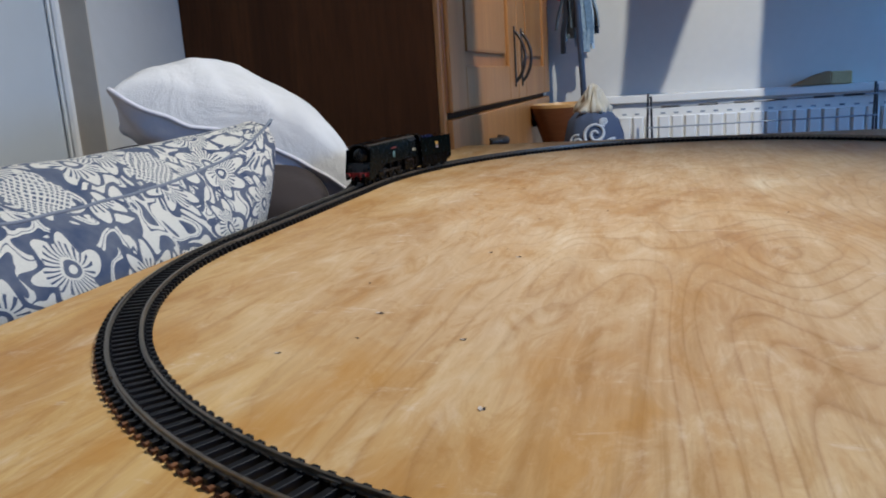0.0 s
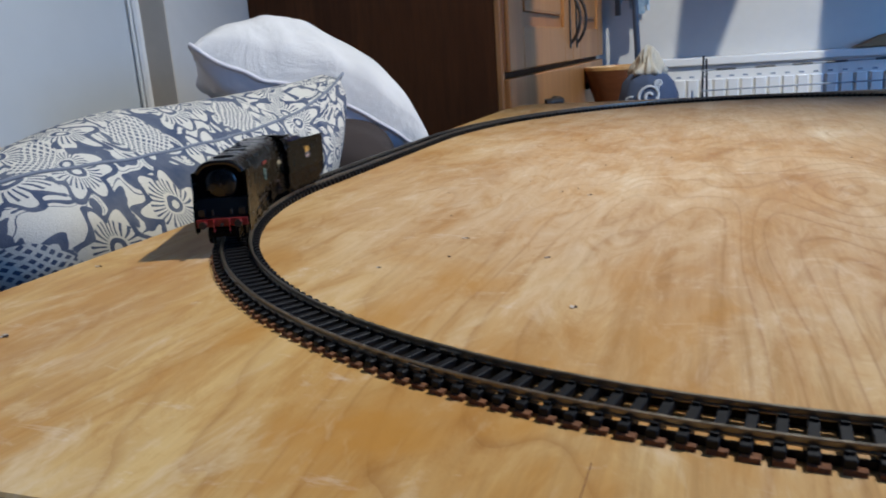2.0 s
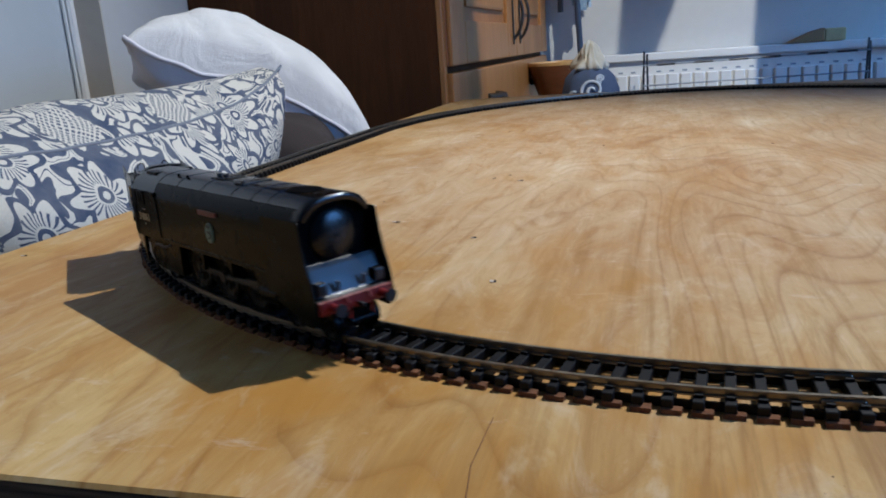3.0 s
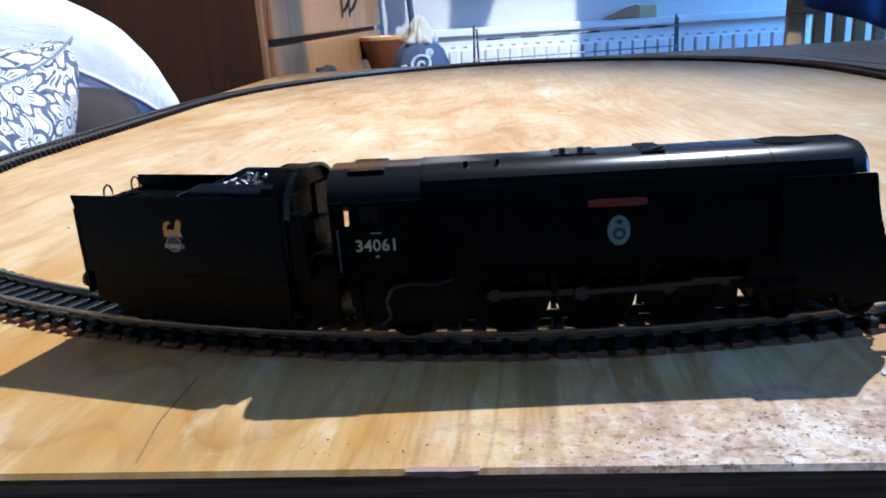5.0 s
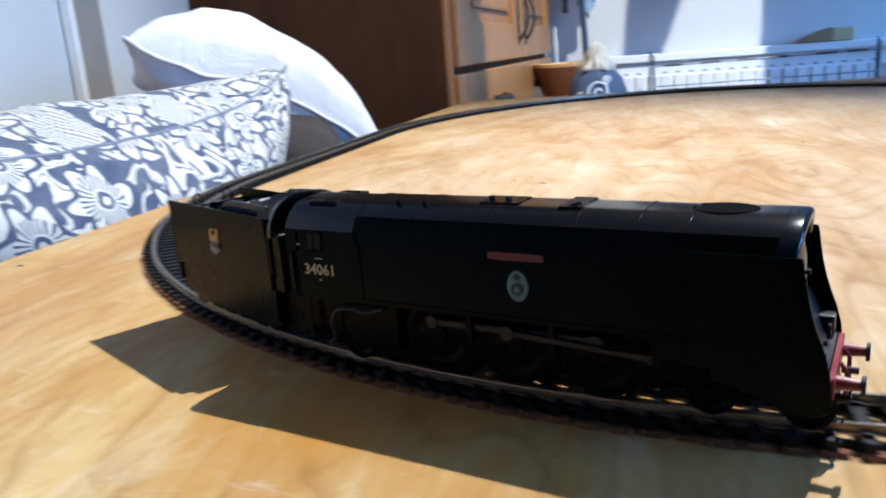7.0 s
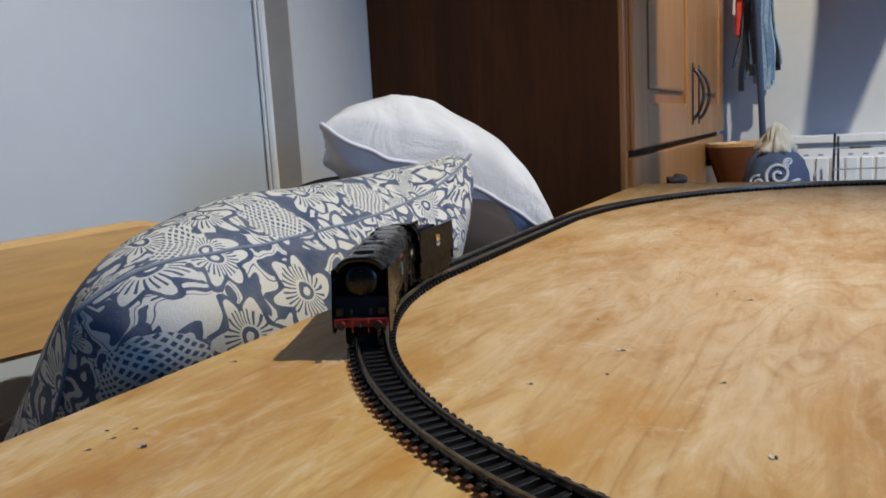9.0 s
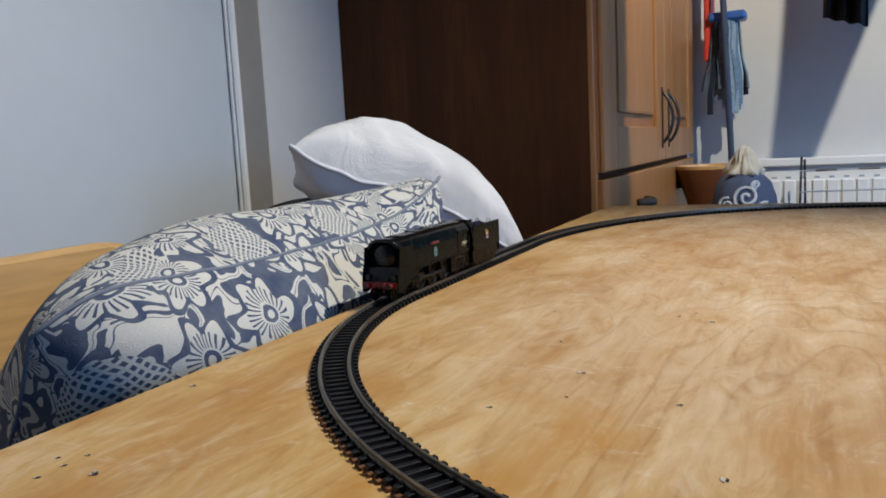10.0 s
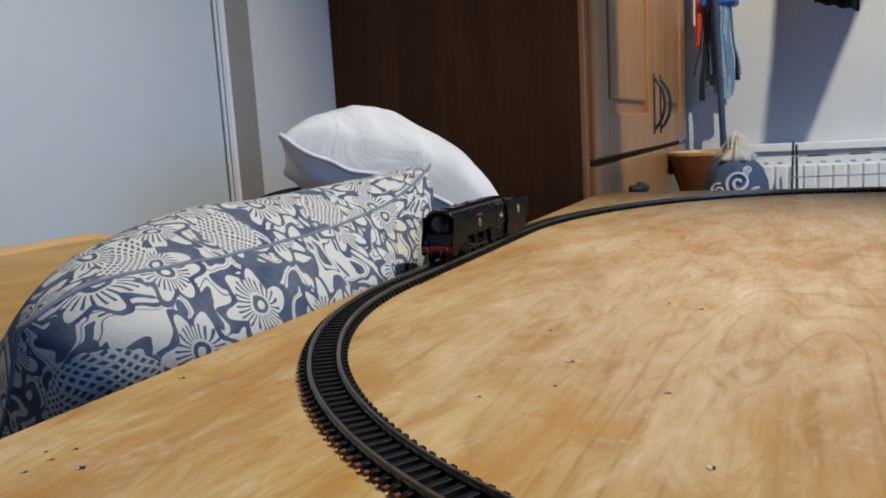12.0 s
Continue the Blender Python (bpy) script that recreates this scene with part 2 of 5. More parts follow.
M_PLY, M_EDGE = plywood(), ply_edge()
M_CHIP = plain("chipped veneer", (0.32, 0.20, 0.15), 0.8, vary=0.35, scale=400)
M_NAIL = plain("nail hole filler", (0.46, 0.39, 0.33), 0.6, vary=0.3, scale=500)
M_CRACK = plain("brown crack", (0.16, 0.07, 0.025), 0.9)
M_CRUMB = plain("brown crumb", (0.24, 0.13, 0.07), 0.9, vary=0.6, scale=900)
M_HOLE = plain("dark nail hole", (0.05, 0.03, 0.02), 0.8)
M_SLEEPER = glossless(plain("black sleeper plastic", (0.0065, 0.0065, 0.0075), 0.55, vary=0.3, scale=300), 0.22)
M_RAIL = plain("tarnished rail metal", (0.25, 0.215, 0.165), 0.36, 0.85, vary=0.3, scale=200)
M_CORK = plain("brown cork strip", (0.17, 0.068, 0.026), 0.9, vary=0.45, scale=420, bump=0.6, dist=0.001)
M_BLACK = plain("satin black loco paint", (0.0022, 0.0023, 0.0024), 0.27, vary=0.25, scale=150, bump=0.02)
M_GREEN = plain("dark malachite green loco paint", (0.0020, 0.0040, 0.0038), 0.24, vary=0.15, scale=120, bump=0.02)
for m_ in (M_BLACK, M_GREEN):
    m_.node_tree.nodes["Principled BSDF"].inputs["IOR"].default_value = 1.15
M_SOOT = plain("matt smokebox black", (0.0025, 0.0025, 0.0027), 0.8, vary=0.2, scale=200)
M_SOOT.node_tree.nodes["Principled BSDF"].inputs["IOR"].default_value = 1.1
M_COWL = plain("satin green-black cowl paint", (0.003, 0.004, 0.004), 0.24, vary=0.1, bump=0.0)
M_COWL.node_tree.nodes["Principled BSDF"].inputs["IOR"].default_value = 1.5
M_GLOSSB = plain("glossy black loco paint", (0.003, 0.003, 0.0035), 0.36, vary=0.1, bump=0.0)
M_GLOSSB.node_tree.nodes["Principled BSDF"].inputs["IOR"].default_value = 1.55
M_RED = plain("red buffer beam paint", (0.22, 0.015, 0.014), 0.42)
M_PLATE = plain("red nameplate", (0.15, 0.019, 0.015), 0.45, vary=0.2, scale=900)
M_CREST = plain("pale turquoise badge", (0.15, 0.26, 0.235), 0.5, vary=0.2, scale=900)
M_INK = plain("dark badge print", (0.02, 0.04, 0.05), 0.5)
M_GOLD = plain("amber emblem print", (0.62, 0.36, 0.07), 0.5, vary=0.3, scale=900)
M_SILVERY = plain("grey mauve emblem print", (0.42, 0.33, 0.33), 0.5, vary=0.3, scale=900)
M_NUMBER = plain("cream lettering", (0.55, 0.47, 0.29), 0.55)
M_STEEL = plain("dull rod steel", (0.035, 0.034, 0.034), 0.46, 0.7, vary=0.3, scale=300)
M_PIPEL = plain("dull lilac copper", (0.05, 0.038, 0.043), 0.4, 0.6, vary=0.3, scale=400)
M_COAL = plain("glossy coal", (0.02, 0.02, 0.022), 0.25, vary=0.5, scale=600, bump=0.5)


# glossier variant of the loco paint, so that roofs hold a sheen
def roof_paint():
    m = Mat("black loco paint with roof sheen", 0.21)
    m.colour(m.ramp(m.noise(m.co, 260, 4), [(0.3, 0.003), (0.7, 0.0055)]))
    m.b.inputs["IOR"].default_value = 1.5
    return m.m


M_ROOF = roof_paint()
M_GLASS = plain("dim cab glazing", (0.02, 0.022, 0.022), 0.2)
M_GLASS.node_tree.nodes["Principled BSDF"].inputs["IOR"].default_value = 1.2
M_PANEL = grained("dark brown wood panel", (0.066, 0.0222, 0.0056), (0.104, 0.0365, 0.0096), scale=1.6, rough=0.68)
M_PANEL.node_tree.nodes["Principled BSDF"].inputs["IOR"].default_value = 1.3
M_PINE = grained("honey pine front", (0.34, 0.142, 0.038), (0.45, 0.215, 0.068), rough=0.36)
M_PINE_SHADE = grained("honey pine darkened for the groove", (0.30, 0.112, 0.028), (0.39, 0.165, 0.048), rough=0.36)
M_BENT = grained("pale bentwood", (0.58, 0.33, 0.12), (0.70, 0.44, 0.18), along="Y", rough=0.4)
M_IRON = plain("dark bronze handle", (0.055, 0.048, 0.045), 0.42, 0.7)
M_WALL = plain("off-white painted plaster", (0.60, 0.585, 0.55), 0.85, vary=0.04, scale=35, bump=0.25, dist=0.002)
M_DOORW = plain("pale blue-white door paint", (0.54, 0.57, 0.585), 0.42, vary=0.03, scale=20, bump=0.06)
M_TRIM = plain("white gloss trim paint", (0.78, 0.77, 0.74), 0.40, vary=0.05, scale=30)
M_REVEAL_SHADE = plain("reveal in buff shade", (0.58, 0.52, 0.44), 0.8, vary=0.08, scale=30)
# unseen walls and ceiling: tones lowered to cut bounced fill light
M_WALL_DIM = plain("slate blue for unseen walls", (0.13, 0.14, 0.17), 0.9, vary=0.05, scale=30)
M_CEIL = plain("cream for the unseen ceiling, toned down", (0.52, 0.50, 0.46), 0.9, vary=0.03)
M_FLOOR = grained("dark oak floor", (0.10, 0.06, 0.03), (0.16, 0.10, 0.055), along="Y")
M_RAD = plain("white radiator enamel", (0.82, 0.81, 0.78), 0.35, vary=0.03, scale=20)
M_WIRE = plain("plastic-coated wire", (0.30, 0.33, 0.38), 0.5)
M_DARKW = plain("dark plastic joint", (0.03, 0.03, 0.035), 0.4)
M_PRINT = printed_cloth("blue and cream printed cotton", (0.033, 0.053, 0.108), (0.62, 0.59, 0.51), 7.0)
M_PIPE_C = cotton("grey-blue piping cord", (0.20, 0.22, 0.26), 0.2)
M_WHITE = cotton("white cotton", (0.67, 0.655, 0.635), 1.0)
# the white cotton again, tinted lilac for the pillow's shaded underside
M_WHITE_SHADE = cotton("white cotton in lilac shade", (0.66, 0.63, 0.65))
M_DARKCL = cotton("dark brown cloth", (0.035, 0.025, 0.022))
M_BOWL_SHADE = grained("reddish wood darkened for shade", (0.13, 0.045, 0.018), (0.19, 0.072, 0.03), along="X")
M_BAG = cotton("slate blue cotton", (0.055, 0.077, 0.14), 0.5)
M_BAGP = cotton("pale grey-blue print", (0.46, 0.50, 0.56), 0.2)
M_LACE = cotton("cream crumpled lace", (0.50, 0.47, 0.40), 1.0)
M_MOPH = plain("blue mop handle paint", (0.035, 0.05, 0.085), 0.35)
M_MOPB = plain("blue mop plastic", (0.03, 0.09, 0.30), 0.4)
M_MOPR = plain("red plastic", (0.60, 0.05, 0.03), 0.4)


def strip_cloth():
    m = Mat("grey blue mop cloth", 0.95)
    r = m.node("ShaderNodeObjectInfo").outputs["Random"]
    w = m.noise(m.co, 120, 4)
    c = m.ramp(m.math("ADD", m.math("MULTIPLY", r, 0.75), m.math("MULTIPLY", w, 0.25)), [(0.22, (0.02, 0.03, 0.055)), (0.42, (0.12, 0.18, 0.24)), (0.62, (0.40, 0.46, 0.48))])
    return m.colour(c).bump(w, 0.6, 0.003).m


M_STRIP = strip_cloth()
# navy tint puts the blue daylight into the coal rail's colour
M_COALRAIL_LIT = plain("coal rail paint with blue daylight in it", (0.006, 0.009, 0.035), 0.3)
M_NAVY = cotton("navy blue cloth", (0.012, 0.022, 0.075), 0.9)
M_BLACKCL = cotton("black cloth", (0.012, 0.012, 0.014), 0.9)
M_CARD = plain("brown cardboard", (0.30, 0.20, 0.10), 0.9, scale=40)
M_CARDY = plain("yellowed paper side", (0.50, 0.42, 0.22), 0.9, scale=80)
M_LAMPW = plain("white enamel lamp", (0.78, 0.78, 0.76), 0.35)

# ---- mesh helpers ----
def part(name, bm, material, parent=None, label="", smooth=False):
    """Link a bmesh as one mesh object, under a thing or a part."""
    me = bpy.data.meshes.new(name)
    bm.normal_update()
    bm.to_mesh(me)
    bm.free()
    me.materials.append(material)
    if smooth:
        for p in me.polygons:
            p.use_smooth = True
        if smooth != True:
            me.set_sharp_from_angle(angle=radians(smooth))
    ob = new(name, me)
    ob.parent = parent
    if label:
        ob["label"] = label
    return ob


def thing(name, place, label, category, group="", kind="", turn=0.0):
    ob = new(name)
    ob.empty_display_size = 0.05
    ob.matrix_basis = pose(*place, 0, 0, turn)
    return tagged(ob, label, category, group, kind)


def box(x0, x1, y0, y1, z0, z1, bevel=0.0, seg=1, bm=None):
    b = bmesh.new()
    bmesh.ops.create_cube(b, size=1.0, matrix=Matrix.Translation(((x0 + x1) / 2, (y0 + y1) / 2, (z0 + z1) / 2)) @ Matrix.Diagonal((x1 - x0, y1 - y0, z1 - z0, 1)))
    if bevel:
        bmesh.ops.bevel(b, geom=b.edges[:], offset=bevel, segments=seg, affect="EDGES", profile=0.6)
    return join(bm, b)


def join(bm, b):
    if bm is None:
        return b
    me = bpy.data.meshes.new("t")
    b.to_mesh(me)
    b.free()
    bm.from_mesh(me)
    bpy.data.meshes.remove(me)
    return bm


def rod(a, b, r, n=12, bm=None, r2=None):
    a, b = Vector(a), Vector(b)
    q = bmesh.new()
    m = Matrix.Translation((a + b) / 2) @ (b - a).to_track_quat("Z", "Y").to_matrix().to_4x4()
    bmesh.ops.create_cone(q, cap_ends=True, segments=n, radius1=r, radius2=r if r2 is None else r2, depth=(b - a).length, matrix=m)
    return join(bm, q)


def tube(points, r, n=8, bm=None, closed=False):
    """A bent round bar through points."""
    q = bmesh.new()
    pts = [Vector(p) for p in points]
    rings = []
    for i, p in enumerate(pts):
        a = pts[i - 1] if (i or closed) else p
        c = pts[(i + 1) % len(pts)] if (i + 1 < len(pts) or closed) else p
        rot = (c - a).to_track_quat("Z", "Y").to_matrix()
        rings.append([q.verts.new(p + rot @ Vector((r * math.cos(k * 2 * math.pi / n), r * math.sin(k * 2 * math.pi / n), 0))) for k in range(n)])
    pairs = list(zip(rings, rings[1:])) + ([(rings[-1], rings[0])] if closed else [])
    for u, w in pairs:
        for k in range(n):
            q.faces.new((u[k], u[(k + 1) % n], w[(k + 1) % n], w[k]))
    if not closed:
        q.faces.new(rings[0][::-1])
        q.faces.new(rings[-1])
    return join(bm, q)


def eased(points, n=5):
    """A smooth run of points through the given ones."""
    p = [Vector(q) for q in points]
    p = [p[0] * 2 - p[1]] + p + [p[-1] * 2 - p[-2]]
    run = []
    for a, b, c, d in zip(p, p[1:], p[2:], p[3:]):
        for k in range(n):
            t = k / n
            run.append(0.5 * (b * 2 + (c - a) * t + (a * 2 - b * 5 + c * 4 - d) * t * t + (b * 3 - a - c * 3 + d) * t ** 3))
    return run + [p[-2]]


def extrude(profile, x0, x1, axis="X", bevel=0.0, bm=None, steps=1):
    """A closed profile of (u, w) pushed along an axis: X: (y, z); Y: (x, z); Z: (x, y)."""
    q = bmesh.new()
    put = {"X": lambda s, u, w: (s, u, w), "Y": lambda s, u, w: (u, s, w), "Z": lambda s, u, w: (u, w, s)}[axis]
    rings = [[q.verts.new(put(x0 + (x1 - x0) * k / steps, u, w)) for u, w in profile] for k in range(steps + 1)]
    n = len(profile)
    for a, b in zip(rings, rings[1:]):
        for k in range(n):
            q.faces.new((a[k], a[(k + 1) % n], b[(k + 1) % n], b[k]))
    q.faces.new(rings[0][::-1])
    q.faces.new(rings[-1])
    bmesh.ops.recalc_face_normals(q, faces=q.faces[:])
    if bevel:
        bmesh.ops.bevel(q, geom=q.edges[:], offset=bevel, segments=1, affect="EDGES")
    return join(bm, q)


def arc(cx, cy, r, a0, a1, n):
    return [(cx + r * math.cos(radians(a0 + (a1 - a0) * k / n)), cy + r * math.sin(radians(a0 + (a1 - a0) * k / n))) for k in range(n + 1)]


def structure(name, bm, material, label, category):
    return tagged(part(name, bm, material), label, category, kind="structure")


def pillow(name, half_u, half_v, thick, frame3, material, label, category, folds=0.0, bend=0.0, corner=0.0, seed=0, power=0.42, wrinkle=0.006, seam_mat=None, under=None, droop=0.0, taper=0.0, lift=0.0, tip=0.0, hem=0.0, cord=0.0028, flat=0.0):
    """A stuffed square cushion: two bulging faces meeting at a seam. frame3: centre, u axis, v axis."""
    c, u, v = (Vector(q) for q in frame3)
    u.normalize()
    v = (v - u * v.dot(u)).normalized()
    w = u.cross(v)
    ob = thing(name, tuple(c), label, category)
    n = 64
    seam = []

    def put(a, b, side):
        pin = 1 - 0.07 * (a * a * (1 - b * b) * 0 + (1 - abs(a) ** 3) * abs(b) ** 4 + (1 - abs(b) ** 3) * abs(a) ** 4)
        h = ((1 - abs(a) ** 2.6) * (1 - abs(b) ** 2.6)) ** power
        slim = 1 - taper * max(0.0, -a) ** 8
        sag = 1 - 0.5 * max(0.0, -a) ** 0.7 if hem and side < 0 else 1.0
        p = u * (a * half_u * pin) + v * (b * half_v * pin * slim) + w * (side * thick * sag * h * (1 - flat * max(0.0, -a) ** 3 if side > 0 else 1.0))
        q = noise.noise_vector(p * 7 + Vector((seed, 0, 0))) * wrinkle * (0.4 + h)
        edge = max(abs(a), abs(b)) ** 6
        q += w * noise.noise(Vector((a * 5, b * 5, seed))) * wrinkle * 0.6 * edge
        if folds:
            r, ang = math.hypot(a + 1.15, b + 0.9), math.atan2(b + 0.9, a + 1.15)
            ridge = noise.noise(Vector((ang * 5.5, r * 1.1, seed))) + 0.6 * noise.noise(Vector((ang * 13, r * 1.6, seed + 4)))
            q += w * side * folds * ridge * h * math.exp(-((r - 0.75) / 0.75) ** 2)
            q += w * side * folds * 0.45 * noise.noise(Vector((a * 3.4, b * 4.2, seed + 9))) * h
        p += q
        p.z -= bend * a * a + droop * max(0.0, -a) ** 5
        p.z += corner * max(0.0, a) ** 5 * max(0.0, -b) ** 3 + lift * max(0.0, -a) ** 2 * max(0.0, -b) ** 2
        p.z += tip * max(0.0, -a) ** 5 * max(0.0, -b) ** 2
        if hem:
            p += u * (0.075 * max(0.0, -a) ** 3 * max(0.0, b) - 0.012 * max(0.0, -a) ** 4 * max(0.0, -b))
            p += w * side * 0.005 * math.sin(b * 5 + a * 16 + 2 * noise.noise(Vector((a * 2, b * 2, seed)))) * max(0.0, -b) ** 1.5 * (1 - abs(b) ** 8)
        return p

    for side, nm in ((1, "upper_cover"), (-1, "under_cover")):
        bm = bmesh.new()
        lay = bm.loops.layers.uv.new("UVMap")
        grid = [[bm.verts.new(put(-1 + 2 * i / n, -1 + 2 * j / n, side)) for j in range(n + 1)] for i in range(n + 1)]
        uu = [[0.0] * (n + 1) for _ in range(n + 1)]
        vv = [[0.0] * (n + 1) for _ in range(n + 1)]
        for i in range(n + 1):
            for j in range(n + 1):
                if i:
                    uu[i][j] = uu[i - 1][j] + (grid[i][j].co - grid[i - 1][j].co).length
                if j:
                    vv[i][j] = vv[i][j - 1] + (grid[i][j].co - grid[i][j - 1].co).length
        for i in range(n):
            for j in range(n):
                ids = ((i, j), (i + 1, j), (i + 1, j + 1), (i, j + 1))
                f = bm.faces.new([grid[a][b] for a, b in (ids if side > 0 else ids[::-1])])
                f.smooth = True
                for l, (a, b) in zip(f.loops, ids if side > 0 else ids[::-1]):
                    l[lay].uv = (uu[a][n // 2] * 2.0 + (5 if side < 0 else 0), vv[n // 2][b] * 2.0)
        part(nm, bm, under if (under and side < 0) else material, ob, smooth=True)
    k = [(-1 + 2 * i / n, -1) for i in range(n)] + [(1, -1 + 2 * i / n) for i in range(n)] + [(1 - 2 * i / n, 1) for i in range(n)] + [(-1, 1 - 2 * i / n) for i in range(n)]
    part("piping", tube([put(a, b, 0) for a, b in k], cord, 6, closed=True), seam_mat or material, ob, "corded seam", smooth=True)
    return ob


# ---- the room ----
XL, XR, YF, YN, H = -1.035, 2.15, 2.35, -2.15, 2.40
structure("floor", box(XL - 0.25, XR + 0.1, YN - 0.1, YF + 0.1, -0.05, 0.0), M_FLOOR, "oak boarded bedroom floor in shade", "floor")
structure("ceiling", box(XL - 0.25, XR + 0.1, YN - 0.1, YF + 0.1, H, H + 0.08), M_CEIL, "unseen cream ceiling, toned down to cut bounce", "ceiling")
structure("wall_far", box(XL - 0.25, XR + 0.1, YF, YF + 0.1, 0, H), M_WALL, "off-white plaster wall behind the radiator", "wall")
# left wall: solid stretches either side of a recessed doorway
DOOR0, DOOR1, DOORX = -0.26, 0.597, -1.094
structure("wall_left_far", box(XL - 0.15, XL, DOOR1, YF, 0, H), M_WALL, "off-white plaster wall beside the wardrobe", "wall")
structure("wall_left_near", box(XL - 0.15, XL, YN, DOOR0, 0, H), M_WALL, "off-white plaster wall", "wall")
structure("wall_left_head", box(XL - 0.15, XL, DOOR0, DOOR1, 2.03, H), M_WALL, "plaster wall above the doorway", "wall")
# thin sheet whose darker buff puts shade on the recess side
structure("reveal_shade", box(XL - 0.149, XL + 0.002, DOOR1 - 0.004, DOOR1 - 0.0005, 0, 2.03), M_REVEAL_SHADE, "side of the door recess, coloured buff for its shade", "trim")
door = thing("door_1", (DOORX, 0.17, 0), "white painted flush door, closed, in a recess", "door", kind="structure")
part("door_leaf", box(-0.04, 0.0, DOOR0 - 0.17, 0.402, 0.005, 2.03, 0.002), M_DOORW, door)
part("door_frame", box(-0.05, 0.010, 0.405, 0.4225, 0.0, 2.03, 0.004), M_TRIM, door)
part("hinge_bead", rod((0.006, 0.395, 0.0), (0.006, 0.395, 2.03), 0.003, 8), M_TRIM, door)


def holed_wall(name, at, thick, lo, hi, holes, z0, z1, label):
    """A wall across x with openings (y0, y1) between the heights z0 and z1."""
    b = bmesh.new()
    edges = [lo] + [e for h in holes for e in h] + [hi]
    for p, q in zip(edges[::2], edges[1::2]):
        box(at, at + thick, p, q, 0, H, bm=b)
    for p, q in holes:
        box(at, at + thick, p, q, 0, z0, bm=b)
        box(at, at + thick, p, q, z1, H, bm=b)
    return structure(name, b, M_WALL_DIM, label, "wall")


# the second opening is added to match the blue wall fill
OPENINGS = ((-1.35, 0.45), (1.40, 2.20))
holed_wall("wall_right", XR, 0.12, YN, YF, OPENINGS, 0.85, 2.15, "unseen slate blue wall with two openings, dark to cut bounce")
structure("wall_near", box(XL - 0.25, XR + 0.12, YN - 0.12, YN, 0, H), M_WALL_DIM, "unseen slate blue wall behind the viewer, dark to cut bounce", "wall")
for nm, (a0, a1) in zip(("window_1", "added_window"), OPENINGS):
    w = thing(nm, (XR + 0.05, (a0 + a1) / 2, 0.85), "unseen white framed window letting in daylight", "window", kind="structure")
    half = (a1 - a0) / 2
    for a, b, c, d in ((-half, half, 0, 0.05), (-half, half, 1.25, 1.30), (-half, -half + 0.05, 0.05, 1.25), (half - 0.05, half, 0.05, 1.25), (-0.025, 0.025, 0.05, 1.25)):
        part("frame_bar", box(0, 0.05, a, b, c, d, 0.004), M_TRIM, w)
b = bmesh.new()
box(XL, XL + 0.015, DOOR1 + 0.002, 0.885, 0, 0.12, 0.003, bm=b)
structure("baseboard", b, M_TRIM, "white painted skirting board", "skirting")

# ---- the table that carries the railway ----
BX0, BX1, BY0, BY1 = -0.4690, 0.78, -0.5160, 0.975
table = thing("layout_table", (0, 0, 0), "varnished birch plywood baseboard, scuffed and stained, on a timber frame", "table")
bd = box(BX0, BX1, BY0, BY1, TOP - 0.018, TOP, 0.0012)
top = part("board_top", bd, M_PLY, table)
top.data.materials.append(M_EDGE)
for p in top.data.polygons:
    if abs(p.normal.z) < 0.5:
        p.material_index = 1
part("frame_rail", box(BX0 + 0.02, BX1 - 0.02, BY0 + 0.012, BY0 + 0.05, TOP - 0.09, TOP - 0.018, 0.002), M_EDGE, table)
part("frame_rail", box(BX0 + 0.02, BX1 - 0.02, BY1 - 0.05, BY1 - 0.012, TOP - 0.09, TOP - 0.018, 0.002), M_EDGE, table)
part("frame_rail", box(BX0 + 0.02, BX0 + 0.058, BY0 + 0.05, BY1 - 0.05, TOP - 0.09, TOP - 0.018, 0.002), M_EDGE, table)
part("frame_rail", box(BX1 - 0.058, BX1 - 0.02, BY0 + 0.05, BY1 - 0.05, TOP - 0.09, TOP - 0.018, 0.002), M_EDGE, table)
for x in (BX0 + 0.06, BX1 - 0.12):
    for y in (BY0 + 0.06, BY1 - 0.12):
        part("leg", box(x, x + 0.06, y, y + 0.06, 0, TOP - 0.018, 0.003), M_EDGE, table)


def nail_mark(x, y, r, turn, dark):
    b = bmesh.new()
    bmesh.ops.create_circle(b, cap_ends=True, segments=9, radius=r, matrix=pose(x, y, TOP + 0.0003, 0, 0, turn) @ Matrix.Diagonal((1.0, 0.45, 1, 1)))
    for q in b.verts:
        q.co += Vector((random.uniform(-0.2, 0.2) * r, random.uniform(-0.2, 0.2) * r, 0))
    e = bmesh.ops.extrude_face_region(b, geom=b.faces[:])
    bmesh.ops.translate(b, verts=[g for g in e["geom"] if isinstance(g, bmesh.types.BMVert)], vec=(0, 0, 0.00012))
    bmesh.ops.recalc_face_normals(b, faces=b.faces[:])
    part("nail_mark", b, M_HOLE if dark else M_NAIL, table)


